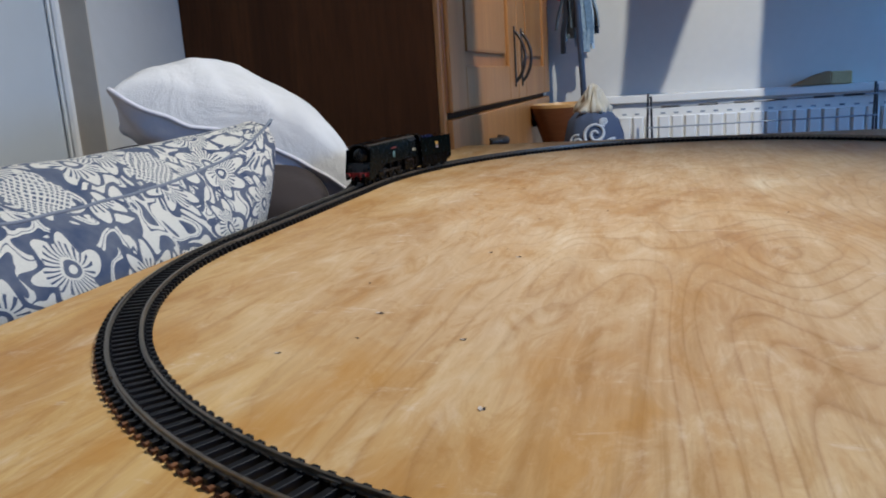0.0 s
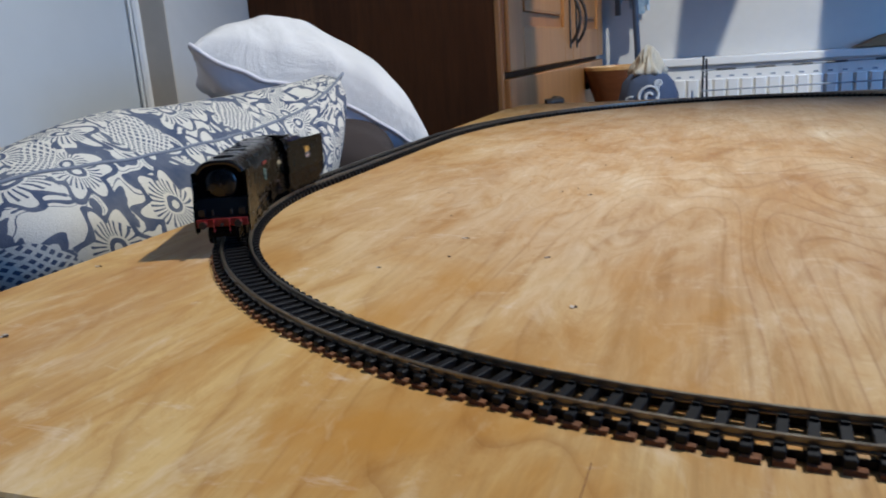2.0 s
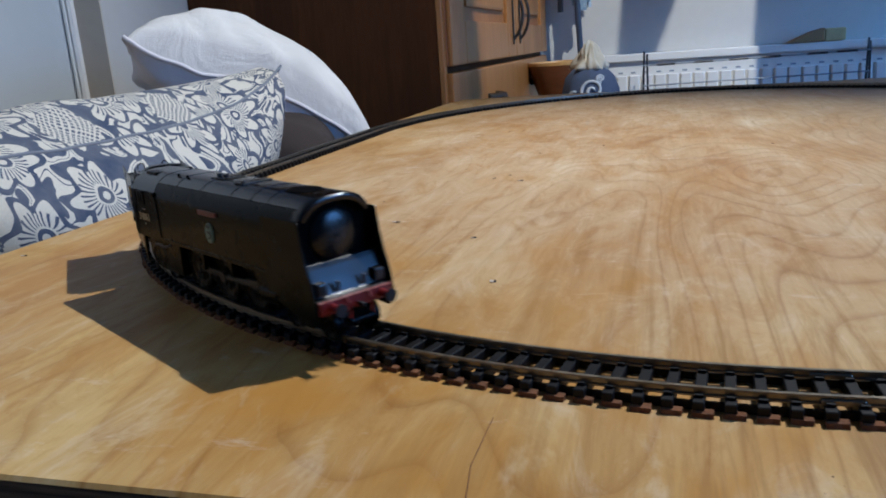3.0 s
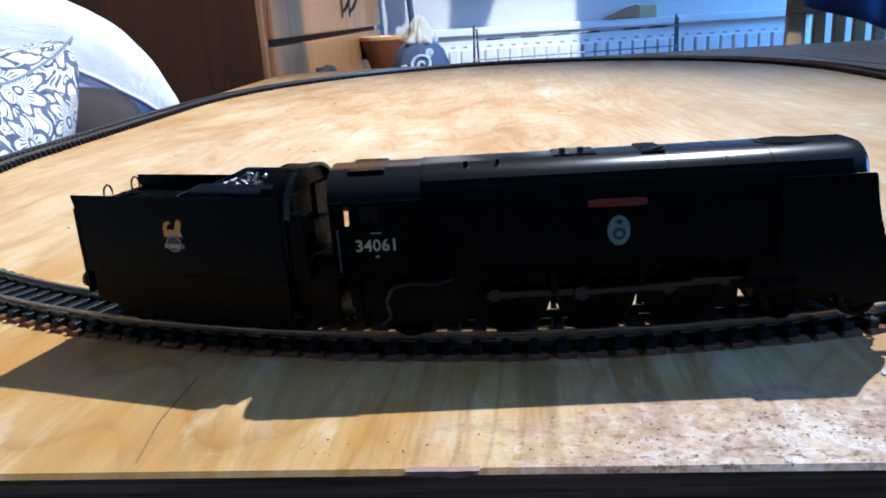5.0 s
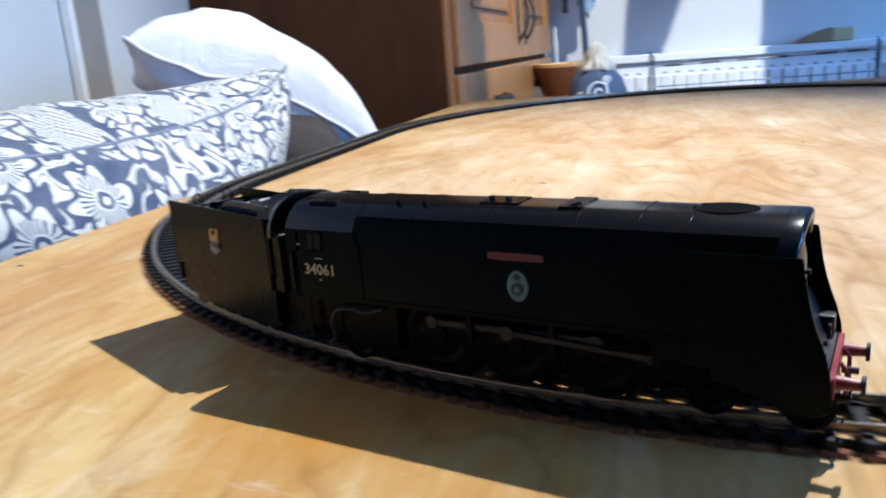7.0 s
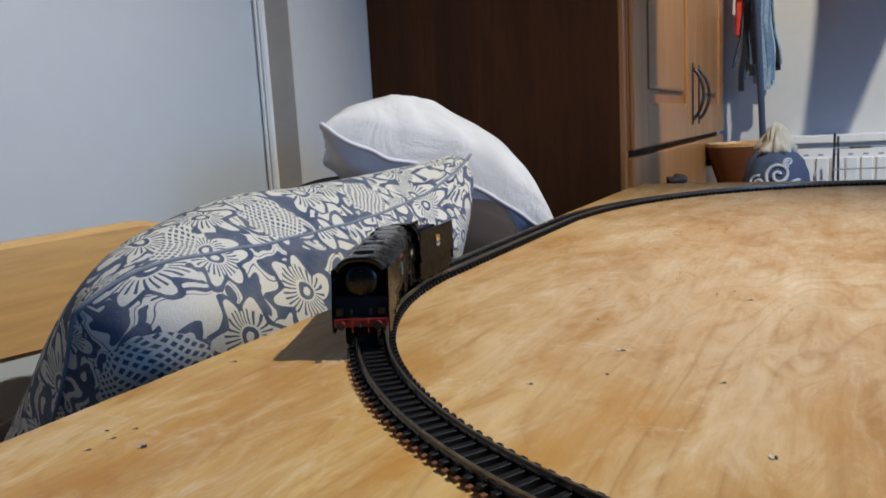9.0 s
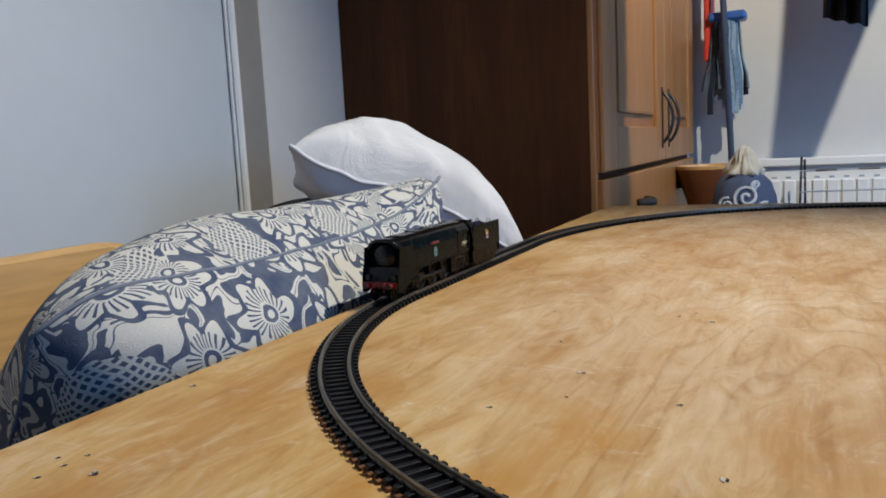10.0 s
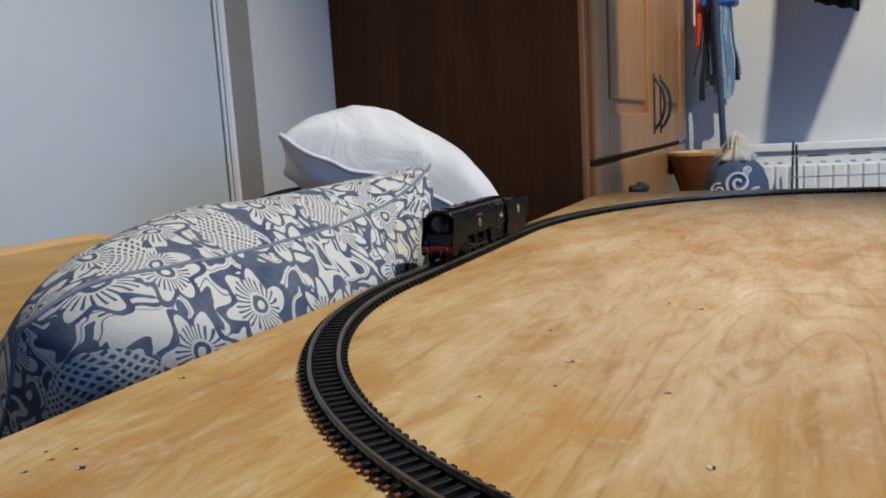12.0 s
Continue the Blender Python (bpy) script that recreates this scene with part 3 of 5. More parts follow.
for x, y, r in ((-0.165, -0.045, 0.006), (-0.224, -0.194, 0.006), (-0.161, -0.237, 0.0045), (-0.132, -0.323, 0.006), (-0.396, -0.401, 0.007),
                (-0.447, -0.281, 0.006), (-0.255, -0.267, 0.004), (0.100, -0.470, 0.005), (0.05, 0.13, 0.004), (-0.19, -0.03, 0.004),
                (-0.396, -0.402, 0.0055), (-0.418, -0.399, 0.0040), (-0.429, -0.393, 0.0030), (-0.418, -0.413, 0.0040), (-0.417, -0.386, 0.0035)):
    t0 = random.uniform(0, 180)
    nail_mark(x, y, r * 0.42, t0, False)
    b = bmesh.new()
    bmesh.ops.create_cone(b, cap_ends=True, segments=7, radius1=r * 0.2, radius2=r * 0.16, depth=0.0003, matrix=pose(x + r * 0.3, y, TOP + 0.0005, 0, 0, t0) @ Matrix.Diagonal((1.5, 0.6, 1, 1)))
    part("nail_hole", b, M_HOLE, table)
for x, y in ((-0.161, -0.237), (-0.223, 0.326), (-0.240, 0.321), (-0.171, 0.112), (-0.256, -0.125), (-0.220, -0.240), (-0.178, -0.017), (-0.110, 0.155), (-0.228, 0.022), (-0.288, -0.032)):
    nail_mark(x, y, random.uniform(0.0008, 0.0016), random.uniform(0, 180), True)
part("crack", tube([(-0.1005, -0.511, TOP), (-0.1035, -0.490, TOP + 0.0001), (-0.103, -0.462, TOP)], 0.00018, 5), M_CRACK, table, "dark hairline crack")
part("crack", tube([(0.52, 0.40, TOP), (0.50, 0.52, TOP), (0.485, 0.70, TOP)], 0.0007, 5), M_CRACK, table, "dark hairline crack")

crumbs = bmesh.new()
for k in range(620):
    x, y = random.gauss(0.095, 0.07), BY0 + abs(random.gauss(0.006, 0.017)) + 0.001
    if not -0.06 < x < 0.24 or y > -0.462:
        continue
    q = bmesh.new()
    r = random.choice((0.00012, 0.00014, 0.00016, 0.00018, 0.0002, 0.0003))
    bmesh.ops.create_icosphere(q, subdivisions=1, radius=r, matrix=pose(x, y, TOP + r * 0.3, 0, 0, random.uniform(0, 90)) @ Matrix.Diagonal((random.uniform(0.8, 1.7), 1, 0.6, 1)))
    crumbs = join(crumbs, q)
tagged(part("crumbs", crumbs, M_CRUMB, table, "brown crumbs and sawdust on the front edge"), kind="stuff")
part("edge_chip", extrude([(-0.031, TOP + 0.0001), (-0.026, TOP + 0.0002), (-0.019, TOP + 0.0001), (-0.013, TOP + 0.0002), (-0.015, TOP - 0.0011), (-0.019, TOP - 0.0019), (-0.023, TOP - 0.0012), (-0.028, TOP - 0.0014)], BY0 - 0.0004, BY0 + 0.0015, "Y"), M_CHIP, table, "pale chipped veneer")

# ---- the track ----
FAR = 0.520         # depth of the far curve, a little longer than its half width


def plan():
    """The loop as even points with their distance along it, from the start of the left straight."""
    pts = [Vector((-R2, STRAIGHT * (1 - k / 200), 0)) for k in range(200)]
    pts += [Vector((-R2 * math.cos(math.pi * k / 800), -R2 * math.sin(math.pi * k / 800), 0)) for k in range(800)]
    pts += [Vector((R2, STRAIGHT * k / 200, 0)) for k in range(200)]
    pts += [Vector((R2 * math.cos(math.pi * k / 800), STRAIGHT + FAR * math.sin(math.pi * k / 800), 0)) for k in range(801)]
    far = [0.0]
    for u, w in zip(pts, pts[1:]):
        far.append(far[-1] + (w - u).length)
    return pts, far


PLAN, ALONG = plan()
LOOP = ALONG[-1]


def on_track(s):
    """Place and heading on the loop; s = 0 where the left straight meets the near curve, growing the way the engine faces."""
    s = (s + STRAIGHT) % LOOP
    k = min(max(int(np.searchsorted(ALONG, s, side="right")) - 1, 0), len(PLAN) - 2)
    u, w = PLAN[k], PLAN[k + 1]
    f = (s - ALONG[k]) / (ALONG[k + 1] - ALONG[k])
    a, b = PLAN[k - 1] if k else PLAN[-2], PLAN[k + 2] if k + 2 < len(PLAN) else PLAN[1]
    h = ((w - a) * (1 - f) + (b - u) * f).normalized()
    return u + (w - u) * f, h


def swept(profile, material, name, label, parent):
    n = 420
    bm = bmesh.new()
    rings = []
    for k in range(n):
        p, h = on_track(-STRAIGHT + LOOP * k / n)
        side = Vector((-h.y, h.x, 0))
        rings.append([bm.verts.new(p + side * u + Vector((0, 0, w))) for u, w in profile])
    m = len(profile)
    for k in range(n):
        a, b = rings[k], rings[(k + 1) % n]
        for j in range(m):
            bm.faces.new((a[j], a[(j + 1) % m], b[(j + 1) % m], b[j]))
    bmesh.ops.recalc_face_normals(bm, faces=bm.faces[:])
    return part(name, bm, material, parent, label)


track = thing("railway_track", (0, 0, 0), "oval of black plastic sleepers with tarnished metal rails on the board", "toy track")
for q in (-1, 1):
    c = q * 0.0092
    swept([(c - 0.0013, TOP + 0.0042), (c - 0.0013, TOP + 0.0047), (c - 0.0004, TOP + 0.0050), (c - 0.0004, TOP + 0.0062), (c - 0.0008, TOP + 0.0064), (c - 0.0007, TOP + 0.0070),
           (c + 0.0007, TOP + 0.0070), (c + 0.0008, TOP + 0.0064), (c + 0.0004, TOP + 0.0062), (c + 0.0004, TOP + 0.0050), (c + 0.0013, TOP + 0.0047), (c + 0.0013, TOP + 0.0042)], M_RAIL, "rail", "", track)
for q in (-1, 1):
    c = q * 0.0110
    swept([(c - 0.0006, TOP + 0.0003), (c - 0.0006, TOP + 0.0030), (c + 0.0006, TOP + 0.0030), (c + 0.0006, TOP + 0.0003)], M_SLEEPER, "sleeper_web", "", track)


def sleeper_mesh():
    bm = box(-0.0018, 0.0018, -0.0150, 0.0150, 0.0, 0.0043, 0.0003)
    for q in (-1, 1):
        for d in (-0.0021, 0.0021):
            box(-0.0012, 0.0012, q * 0.0092 + d - 0.0006, q * 0.0092 + d + 0.0006, 0.0042, 0.0053, bm=bm)
    me = bpy.data.meshes.new("sleeper")
    bm.to_mesh(me)
    bm.free()
    me.materials.append(M_SLEEPER)
    return me


def lay_sleepers():
    me = sleeper_mesh()
    n = round(LOOP / 0.0087)
    far = bmesh.new()
    for k in range(n):
        s = -STRAIGHT + LOOP * k / n
        p, h = on_track(s)
        m = pose(p.x, p.y, TOP, 0, 0, math.degrees(math.atan2(h.y, h.x)) + random.uniform(-0.5, 0.5))
        if s < 1.55:
            ob = new("sleeper", me)
            ob.parent = track
            ob.matrix_basis = m
        else:
            me.transform(m)
            far.from_mesh(me)
            me.transform(m.inverted())
    tagged(part("far_sleeper_run", far, M_SLEEPER, track), kind="stuff")


# brown cork pieces showing along the outer side of the near curve
k = 0
while 0.10 + k * 0.0087 < 1.33:
    pts = [on_track(0.10 + k * 0.0087 + d) for d in (0.0, 0.002, 0.004, 0.0060)]
    bm = bmesh.new()
    rows_ = []
    w_out = 0.0164 + random.uniform(-0.0005, 0.0004)
    for p, h in pts:
        side = Vector((h.y, -h.x, 0))
        j = random.uniform(-0.0002, 0.0002)
        rows_.append([bm.verts.new(p + side * u + Vector((0, 0, TOP + z))) for u, z in ((0.0135, 0.0), (0.0135, 0.0018), (w_out - 0.0004 + j, 0.0015), (w_out + j, 0.0))])
    for a, c in zip(rows_, rows_[1:]):
        for i in range(4):
            bm.faces.new((a[i], a[(i + 1) % 4], c[(i + 1) % 4], c[i]))
    bm.faces.new(rows_[0][::-1])
    bm.faces.new(rows_[-1])
    bmesh.ops.recalc_face_normals(bm, faces=bm.faces[:])
    part("cork_piece", bm, M_CORK, track)
    k += 1

# fishplates at the joints between sections
for s in (-0.336, -0.168, 0.0, 0.172, 0.344, 0.516, 0.688, 0.860, 1.032):
    p, h = on_track(s)
    side = Vector((-h.y, h.x, 0))
    for q in (-1, 1):
        c = p + side * (q * 0.0092)
        bm = box(-0.006, 0.006, -0.0014, 0.0014, TOP + 0.0043, TOP + 0.0060, 0.0003)
        bmesh.ops.transform(bm, matrix=pose(c.x, c.y, 0, 0, 0, math.degrees(math.atan2(h.y, h.x))), verts=bm.verts[:])
        part("fishplate", bm, M_RAIL, track)


# ---- the engine and its tender (millimetres, engine faces +x, z from the rail top) ----
def mm(bm):
    bmesh.ops.scale(bm, vec=(0.001,) * 3, verts=bm.verts[:])
    return bm


def wheel(name, r, width, spokes, parent, place, material=M_BLACK):
    """A flanged wheel lying across y, centred on its axle, with rim, spokes and hub."""
    bm = bmesh.new()
    n = 28
    h = width / 2
    lathe = [(0.0, -h), (r * 0.22, -h), (r * 0.26, -h + 0.5), (r * 0.62, -h + 0.9), (r * 0.80, -h + 0.5), (r * 0.83, -h), (r, -h), (r, h - 0.5), (r + 0.7, h - 0.4), (r + 0.7, h), (0.0, h)]
    rings = [[bm.verts.new((q * math.cos(2 * math.pi * k / n), y, q * math.sin(2 * math.pi * k / n))) for q, y in lathe] for k in range(n)]
    for k in range(n):
        a, c = rings[k], rings[(k + 1) % n]
        for j in range(len(lathe) - 1):
            bm.faces.new((a[j], a[j + 1], c[j + 1], c[j]))
    bmesh.ops.remove_doubles(bm, verts=bm.verts[:], dist=1e-5)
    bmesh.ops.dissolve_degenerate(bm, edges=bm.edges[:], dist=1e-5)
    # dished pockets pressed between hub and tyre
    for f in bm.faces:
        c = f.calc_center_median()
        q = math.hypot(c.x, c.z)
        if r * 0.3 < q < r * 0.62 and c.y < 0 and int(math.atan2(c.z, c.x) / math.pi * spokes) % 2:
            for vt in f.verts:
                vt.co.y += 0.12
    bmesh.ops.recalc_face_normals(bm, faces=bm.faces[:])
    if place[1] > 0:
        bmesh.ops.rotate(bm, verts=bm.verts[:], matrix=Matrix.Rotation(math.pi, 3, "Z"))
    ob = part(name, mm(bm), material, parent)
    ob.location = tuple(c * 0.001 for c in place)
    return ob


def section(w=17.2, low=24.0, top=54.0):
    """Half outline of the air-smoothed casing, mirrored."""
    right = [(w, low), (w, 40.0)] + [(w - 14.5 + 14.5 * math.cos(a) ** 0.86, 40.0 + (top - 40.0) * math.sin(a) ** 0.92) for a in [math.pi / 2 * k / 14 for k in range(1, 15)]]
    return right + [(-y, z) for y, z in reversed(right)]


engine = thing("model_locomotive", (0, 0, RAIL), "model steam engine, dark green air-smoothed casing with red buffer beam", "model train")
casing = part("casing", mm(extrude(section(), -52, 73.5, bevel=0.2)), M_GREEN, engine, "dark green slab-sided casing", 30)
for x in (-51.5, -31, -6, 21, 38, 51):
    pr = [c for c in section(17.52, 43.0, 54.40) if c[1] > 49.8]
    part("casing_band", mm(extrude(pr, x - 0.3, x + 0.3)), M_ROOF, casing, "", 30)


def arch(x0, x1, low, nose):
    """The thin roof carried on past the smokebox, its front lip rounded over."""
    q = bmesh.new()
    rings = []
    lips = [(x0, -0.25), (x1 - 1.6, -0.25), (x1 - 0.7, 0.0), (x1 - 0.15, 0.5), (x1, 1.2), (x1, 2.2), (x1 - 0.4, 2.6), (x1 - 1.2, 2.7), (x0, 2.7)]
    for x, d in lips:
        rings.append([q.verts.new((x - nose * (1 - z / 54.0), y, z)) for y, z in section(17.2 - d, low, 54.0 - d)[5:-5]])
    n = len(rings[0])
    for a, b in zip(rings, rings[1:]):
        for k in range(n - 1):
            q.faces.new((a[k], a[k + 1], b[k + 1], b[k]))
    for k in (0, n - 1):
        q.faces.new([r[k] for r in rings])
    bmesh.ops.recalc_face_normals(q, faces=q.faces[:])
    return q


part("cowl", mm(arch(73.5, 78.6, 46.5, 9.0)), M_ROOF, engine, "rounded smokebox cowl", 50)
part("smokebox_front", mm(extrude(section(15.0, 26.0, 51.5), 73.6, 74.4, bevel=0.3)), M_SOOT, engine, "black smokebox front", 30)
b = bmesh.new()
bmesh.ops.create_uvsphere(b, u_segments=40, v_segments=24, radius=1.0, matrix=pose(74.2, 0, 38.5, 0, 90, 0) @ Matrix.Diagonal((11.0, 11.0, 3.4, 1)))
door_disc = part("smokebox_door", mm(b), M_COWL, engine, "domed glossy black smokebox door", True)
part("door_dart", mm(rod((77.4, 0, 38.5), (78.6, 0, 38.5), 0.8, 10)), M_STEEL, door_disc)
# no hole here: a black disc paints the dark of the opening
part("chimney_dark_disc", mm(extrude([(58 + u, w) for u, w in [(8.5 * math.cos(a * math.pi / 8), 6.6 * math.sin(a * math.pi / 8)) for a in range(16)]], 52.0, 54.38, "Z")), M_SOOT, engine, "black disc painting the dark of the chimney opening")
for q in (-1, 1):
    pl = [(52.0, 14), (52.0, 46.0), (53.0, 46.7), (77.9, 46.7), (78.6, 46.1), (79.2, 42.0), (79.9, 37.5), (80.9, 33.0), (82.3, 28.5), (83.8, 24.5), (85.1, 19.5), (85.7, 13.0), (85.6, 9.0), (82.0, 7.0), (76.0, 7.4), (70.0, 10.5), (60.0, 13.0)]
    part("smoke_deflector", mm(extrude(pl, q * 17.3, q * 18.0, "Y", 0.12)), M_GREEN, engine, "flat side sheet beside the smokebox")
    part("skirt_edge", mm(box(-52, 73, q * 17.2 - 0.4, q * 17.2 + 0.4, 22.6, 24.2, 0.1)), M_BLACK, engine)
    part("nameplate", mm(extrude([(-3.5, 41.0), (-3.5, 42.9), (0, 43.1), (10, 43.1), (13.5, 42.9), (13.5, 41.0), (10, 40.8), (0, 40.8)], q * 17.0, q * 17.8, "Y", 0.1)), M_PLATE, engine, "red nameplate")
    b = bmesh.new()
    bmesh.ops.create_cone(b, cap_ends=True, segments=28, radius1=3.4, radius2=3.2, depth=0.9, matrix=pose(5.4, q * 17.4, 33.4, 90, 0, 0) @ Matrix.Diagonal((1, 1.38, 1, 1)))
    crest = part("badge", mm(b), M_CREST, engine, "oval pale turquoise badge")
    b = bmesh.new()
    for rr, zz in ((1.9, 32.6), (0.9, 36.2)):
        bmesh.ops.create_cone(b, cap_ends=True, segments=18, radius1=rr, radius2=rr, depth=0.5, matrix=pose(5.4, q * 17.85, zz, 90, 0, 0))
    box(4.3, 6.5, q * 17.6, q * 18.1, 36.0, 36.6, bm=b)
    ring = part("badge_print", mm(b), M_INK, crest)
    b = bmesh.new()
    bmesh.ops.create_cone(b, cap_ends=True, segments=14, radius1=0.9, radius2=0.9, depth=0.4, matrix=pose(5.4, q * 18.2, 32.6, 90, 0, 0))
    part("badge_centre", mm(b), M_CREST, crest)
# cab: side sheets with an open doorway behind the window, roof on top, firebox at its front
def roof_shell(w, top, thick, low, x0, x1):
    """A bent roof sheet: the part of the section above low, with thickness."""
    out = [p for p in section(w, 24.0, top) if p[1] >= low]
    inn = [p for p in section(w - thick, 24.0, top - thick) if p[1] >= low - 0.6]
    return extrude(out + inn[::-1], x0, x1)


cab = part("cab", mm(roof_shell(17.3, 54.0, 0.8, 43.6, -79.8, -52)), M_ROOF, engine, "black cab roof over open doorways", 30)
part("backhead", mm(box(-57, -51.9, -14.5, 14.5, 22.6, 46.5, 0.3)), M_SOOT, cab)
part("cab_floor", mm(box(-77.5, -57, -16.0, 16.0, 22.5, 24.5, 0.2)), M_BLACK, cab)
part("roof_hatch", mm(box(-74, -63, -10.0, -2, 52.5, 53.9, 0.3)), M_BLACK, cab)
part("roof_hatch", mm(box(-74, -63, 2, 10.0, 52.5, 53.9, 0.3)), M_BLACK, cab)
for q in (-1, 1):
    y0, y1 = sorted((q * 16.6, q * 17.25))
    sill = 38.8 if q < 0 else 26.0
    part("cab_side", mm(extrude([(-77.4, 22.5), (-77.4, sill - 0.4), (-74.0, sill), (-73.6, sill + 0.6), (-73.6, 44.6), (-74.2, 45.2), (-76.0, 45.3), (-76.0, 45.8), (-52, 45.8), (-52, 22.5)], y0, y1, "Y")), M_GREEN, cab, "dark green cab side sheet")
    part("door_pillar", mm(box(-79.4 if q < 0 else -76.0, -75.0, y0, y1, 22.6, 46.0)), M_BLACK, cab)
    win_part = part("cab_window", mm(box(-70.5, -64.6, q * 17.2 - 0.2, q * 17.2 + 0.2, 39.4, 45.0, 0.1)), M_GLASS, cab, "small glazed side window")
    b = bmesh.new()
    for a in ((-71.0, -70.3, 39.0, 45.4), (-64.8, -64.1, 39.0, 45.4), (-67.8, -67.4, 39.4, 45.0), (-70.3, -64.8, 44.8, 45.4), (-70.3, -64.8, 39.0, 39.6)):
        box(a[0], a[1], q * 17.4 - 0.3, q * 17.4 + 0.3, a[2], a[3], bm=b)
    part("window_frame", mm(b), M_BLACK, win_part)
    part("handrail", mm(rod((-77.2, q * 18.0, 25), (-77.2, q * 18.0, 38), 0.35, 6)), M_STEEL, cab)
    part("cab_front_fairing", mm(extrude([(-52, 24), (-52, 46), (-49.5, 42), (-49.0, 24)], q * 16.8, q * 17.6, "Y")), M_BLACK, cab)
# shell added for the roof sheen, then the casing's plates, valves and whistle
part("casing_sheen_shell", mm(roof_shell(17.42, 54.25, 0.4, 49.6, -51.8, 73.4)), M_ROOF, casing, "shell added over the casing roof to catch a sheen", 30)
for x in (-38.5, -29.0):
    part("roof_rivet", mm(rod((x, -8.5, 53.0), (x, -8.5, 54.9), 0.7, 8)), M_BLACK, casing)
part("safety_valve_cover", mm(box(-12, 1, -5.5, 5.5, 53.7, 54.6, 0.3)), M_BLACK, casing)
for x in (-9.0, -3.5):
    part("safety_valve", mm(rod((x, -2, 54.6), (x, -2, 56.0), 1.0, 10)), M_STEEL, casing)
part("roof_plate", mm(box(14, 21, -7.5, 7.5, 53.5, 54.6, 0.3)), M_BLACK, casing)
part("whistle", mm(rod((17, -5.5, 54.6), (20.5, -5.5, 55.4), 0.5, 8)), M_STEEL, casing)


def lettering(text, size, place, turn, material, name, parent, label=""):
    cu = bpy.data.curves.new(name, "FONT")
    cu.body, cu.size, cu.extrude, cu.align_x, cu.align_y, cu.resolution_u = text, size, 0.0001, "CENTER", "CENTER", 2
    cu.offset = size * 0.012
    tmp = bpy.data.objects.new("t", cu)
    scene.collection.objects.link(tmp)
    me = bpy.data.meshes.new_from_object(tmp.evaluated_get(bpy.context.evaluated_depsgraph_get()))
    bpy.data.objects.remove(tmp)
    me.materials.append(material)
    ob = new(name, me)
    ob.parent = parent
    ob.matrix_basis = pose(*place, 90, 0, turn)
    if label:
        ob["label"] = label
    return ob


lettering("34061", 0.0052, (-0.0660, -0.01745, 0.0325), 0, M_NUMBER, "number_lettering", cab, "cream numerals 34061")
lettering("34061", 0.0052, (-0.0660, 0.01745, 0.0325), 180, M_NUMBER, "number_lettering", cab, "cream numerals 34061")
for q in (-1, 1):
    part("lettering_bar", mm(box(-67.6, -64.4, q * 17.45 - 0.1, q * 17.45 + 0.1, 36.3, 36.6)), M_SILVERY, cab)
    part("lettering_bar", mm(box(-66.5, -65.5, q * 17.45 - 0.1, q * 17.45 + 0.1, 28.9, 29.5)), M_NUMBER, cab)
# chassis, cylinders and brackets
part("chassis", mm(box(-40, 72, -6.5, 6.5, 9.0, 23.5, 0.4)), M_BLACK, engine)
part("trailing_truck", mm(extrude([(-76, 12), (-70, 6), (-62, 5), (-40, 5), (-40, 22.6), (-76, 22.6)], -13.0, 13.0, "Y", 0.3)), M_BLACK, engine)
for x in (-13.3, 13.3):
    for q in (-1, 1):
        part("brake_hanger", mm(extrude([(x - 2.2, 22), (x + 2.2, 22), (x + 0.8, 11), (x + 1.0, 7), (x - 1.0, 7), (x - 0.8, 11)], q * 9.4 - 0.6, q * 9.4 + 0.6, "Y")), M_BLACK, engine)
part("running_plate", mm(box(-52, 74, -16.8, 16.8, 22.2, 24.2, 0.2)), M_BLACK, engine)
# block added to close a see-through gap behind the cylinders
part("gap_filler", mm(box(37.5, 43.5, -10, 10, 5, 22, 0.3)), M_BLACK, engine)
part("ashpan", mm(extrude([(-50, 4), (-34, 4), (-32, 22), (-60, 22)], -9, 9, "Y")), M_BLACK, engine)
part("sand_pipe_bracket", mm(box(-14.5, -12.5, -14, 14, 13, 22)), M_BLACK, engine)
part("sand_pipe_bracket", mm(box(12.5, 14.5, -14, 14, 12, 22)), M_BLACK, engine)
for q in (-1, 1):
    part("cylinder", mm(rod((45, q * 14.0, 14), (58, q * 14.0, 14.6), 4.6, 20)), M_BLACK, engine)
    part("cylinder_cover", mm(box(43, 60, q * 14 - 3.6, q * 14 + 3.6, 14, 23)), M_BLACK, engine)
    part("slide_bar", mm(box(28, 46, q * 14.6 - 0.6, q * 14.6 + 0.6, 15.6, 16.6)), M_STEEL, engine)
    part("injector_pipe", mm(tube(eased([(-44, q * 15.5, 20.5), (-50, q * 16, 19), (-56, q * 16, 19.5), (-62, q * 16, 18.5), (-64.5, q * 16, 14), (-64, q * 15.5, 9), (-67, q * 15, 6)]), 0.6, 8)), M_PIPEL, engine, "dull lilac copper pipe")
    part("cab_step", mm(box(-77, -70, q * 15.5 - 1, q * 15.5 + 1, 8.0, 8.8)), M_BLACK, engine)
    part("step_hanger", mm(box(-74.5, -72.5, q * 16.2 - 0.3, q * 16.2 + 0.3, 8.5, 23)), M_BLACK, engine)
part("front_plate", mm(extrude([(74.5, 14), (74.5, 29.6), (77.0, 29.4), (78.0, 27.6), (79.6, 24.0), (81.2, 20.2), (82.2, 17.8), (84.6, 17.4), (84.6, 14)], -17.0, 17.0, "Y", 0.2)), M_GLOSSB, engine)
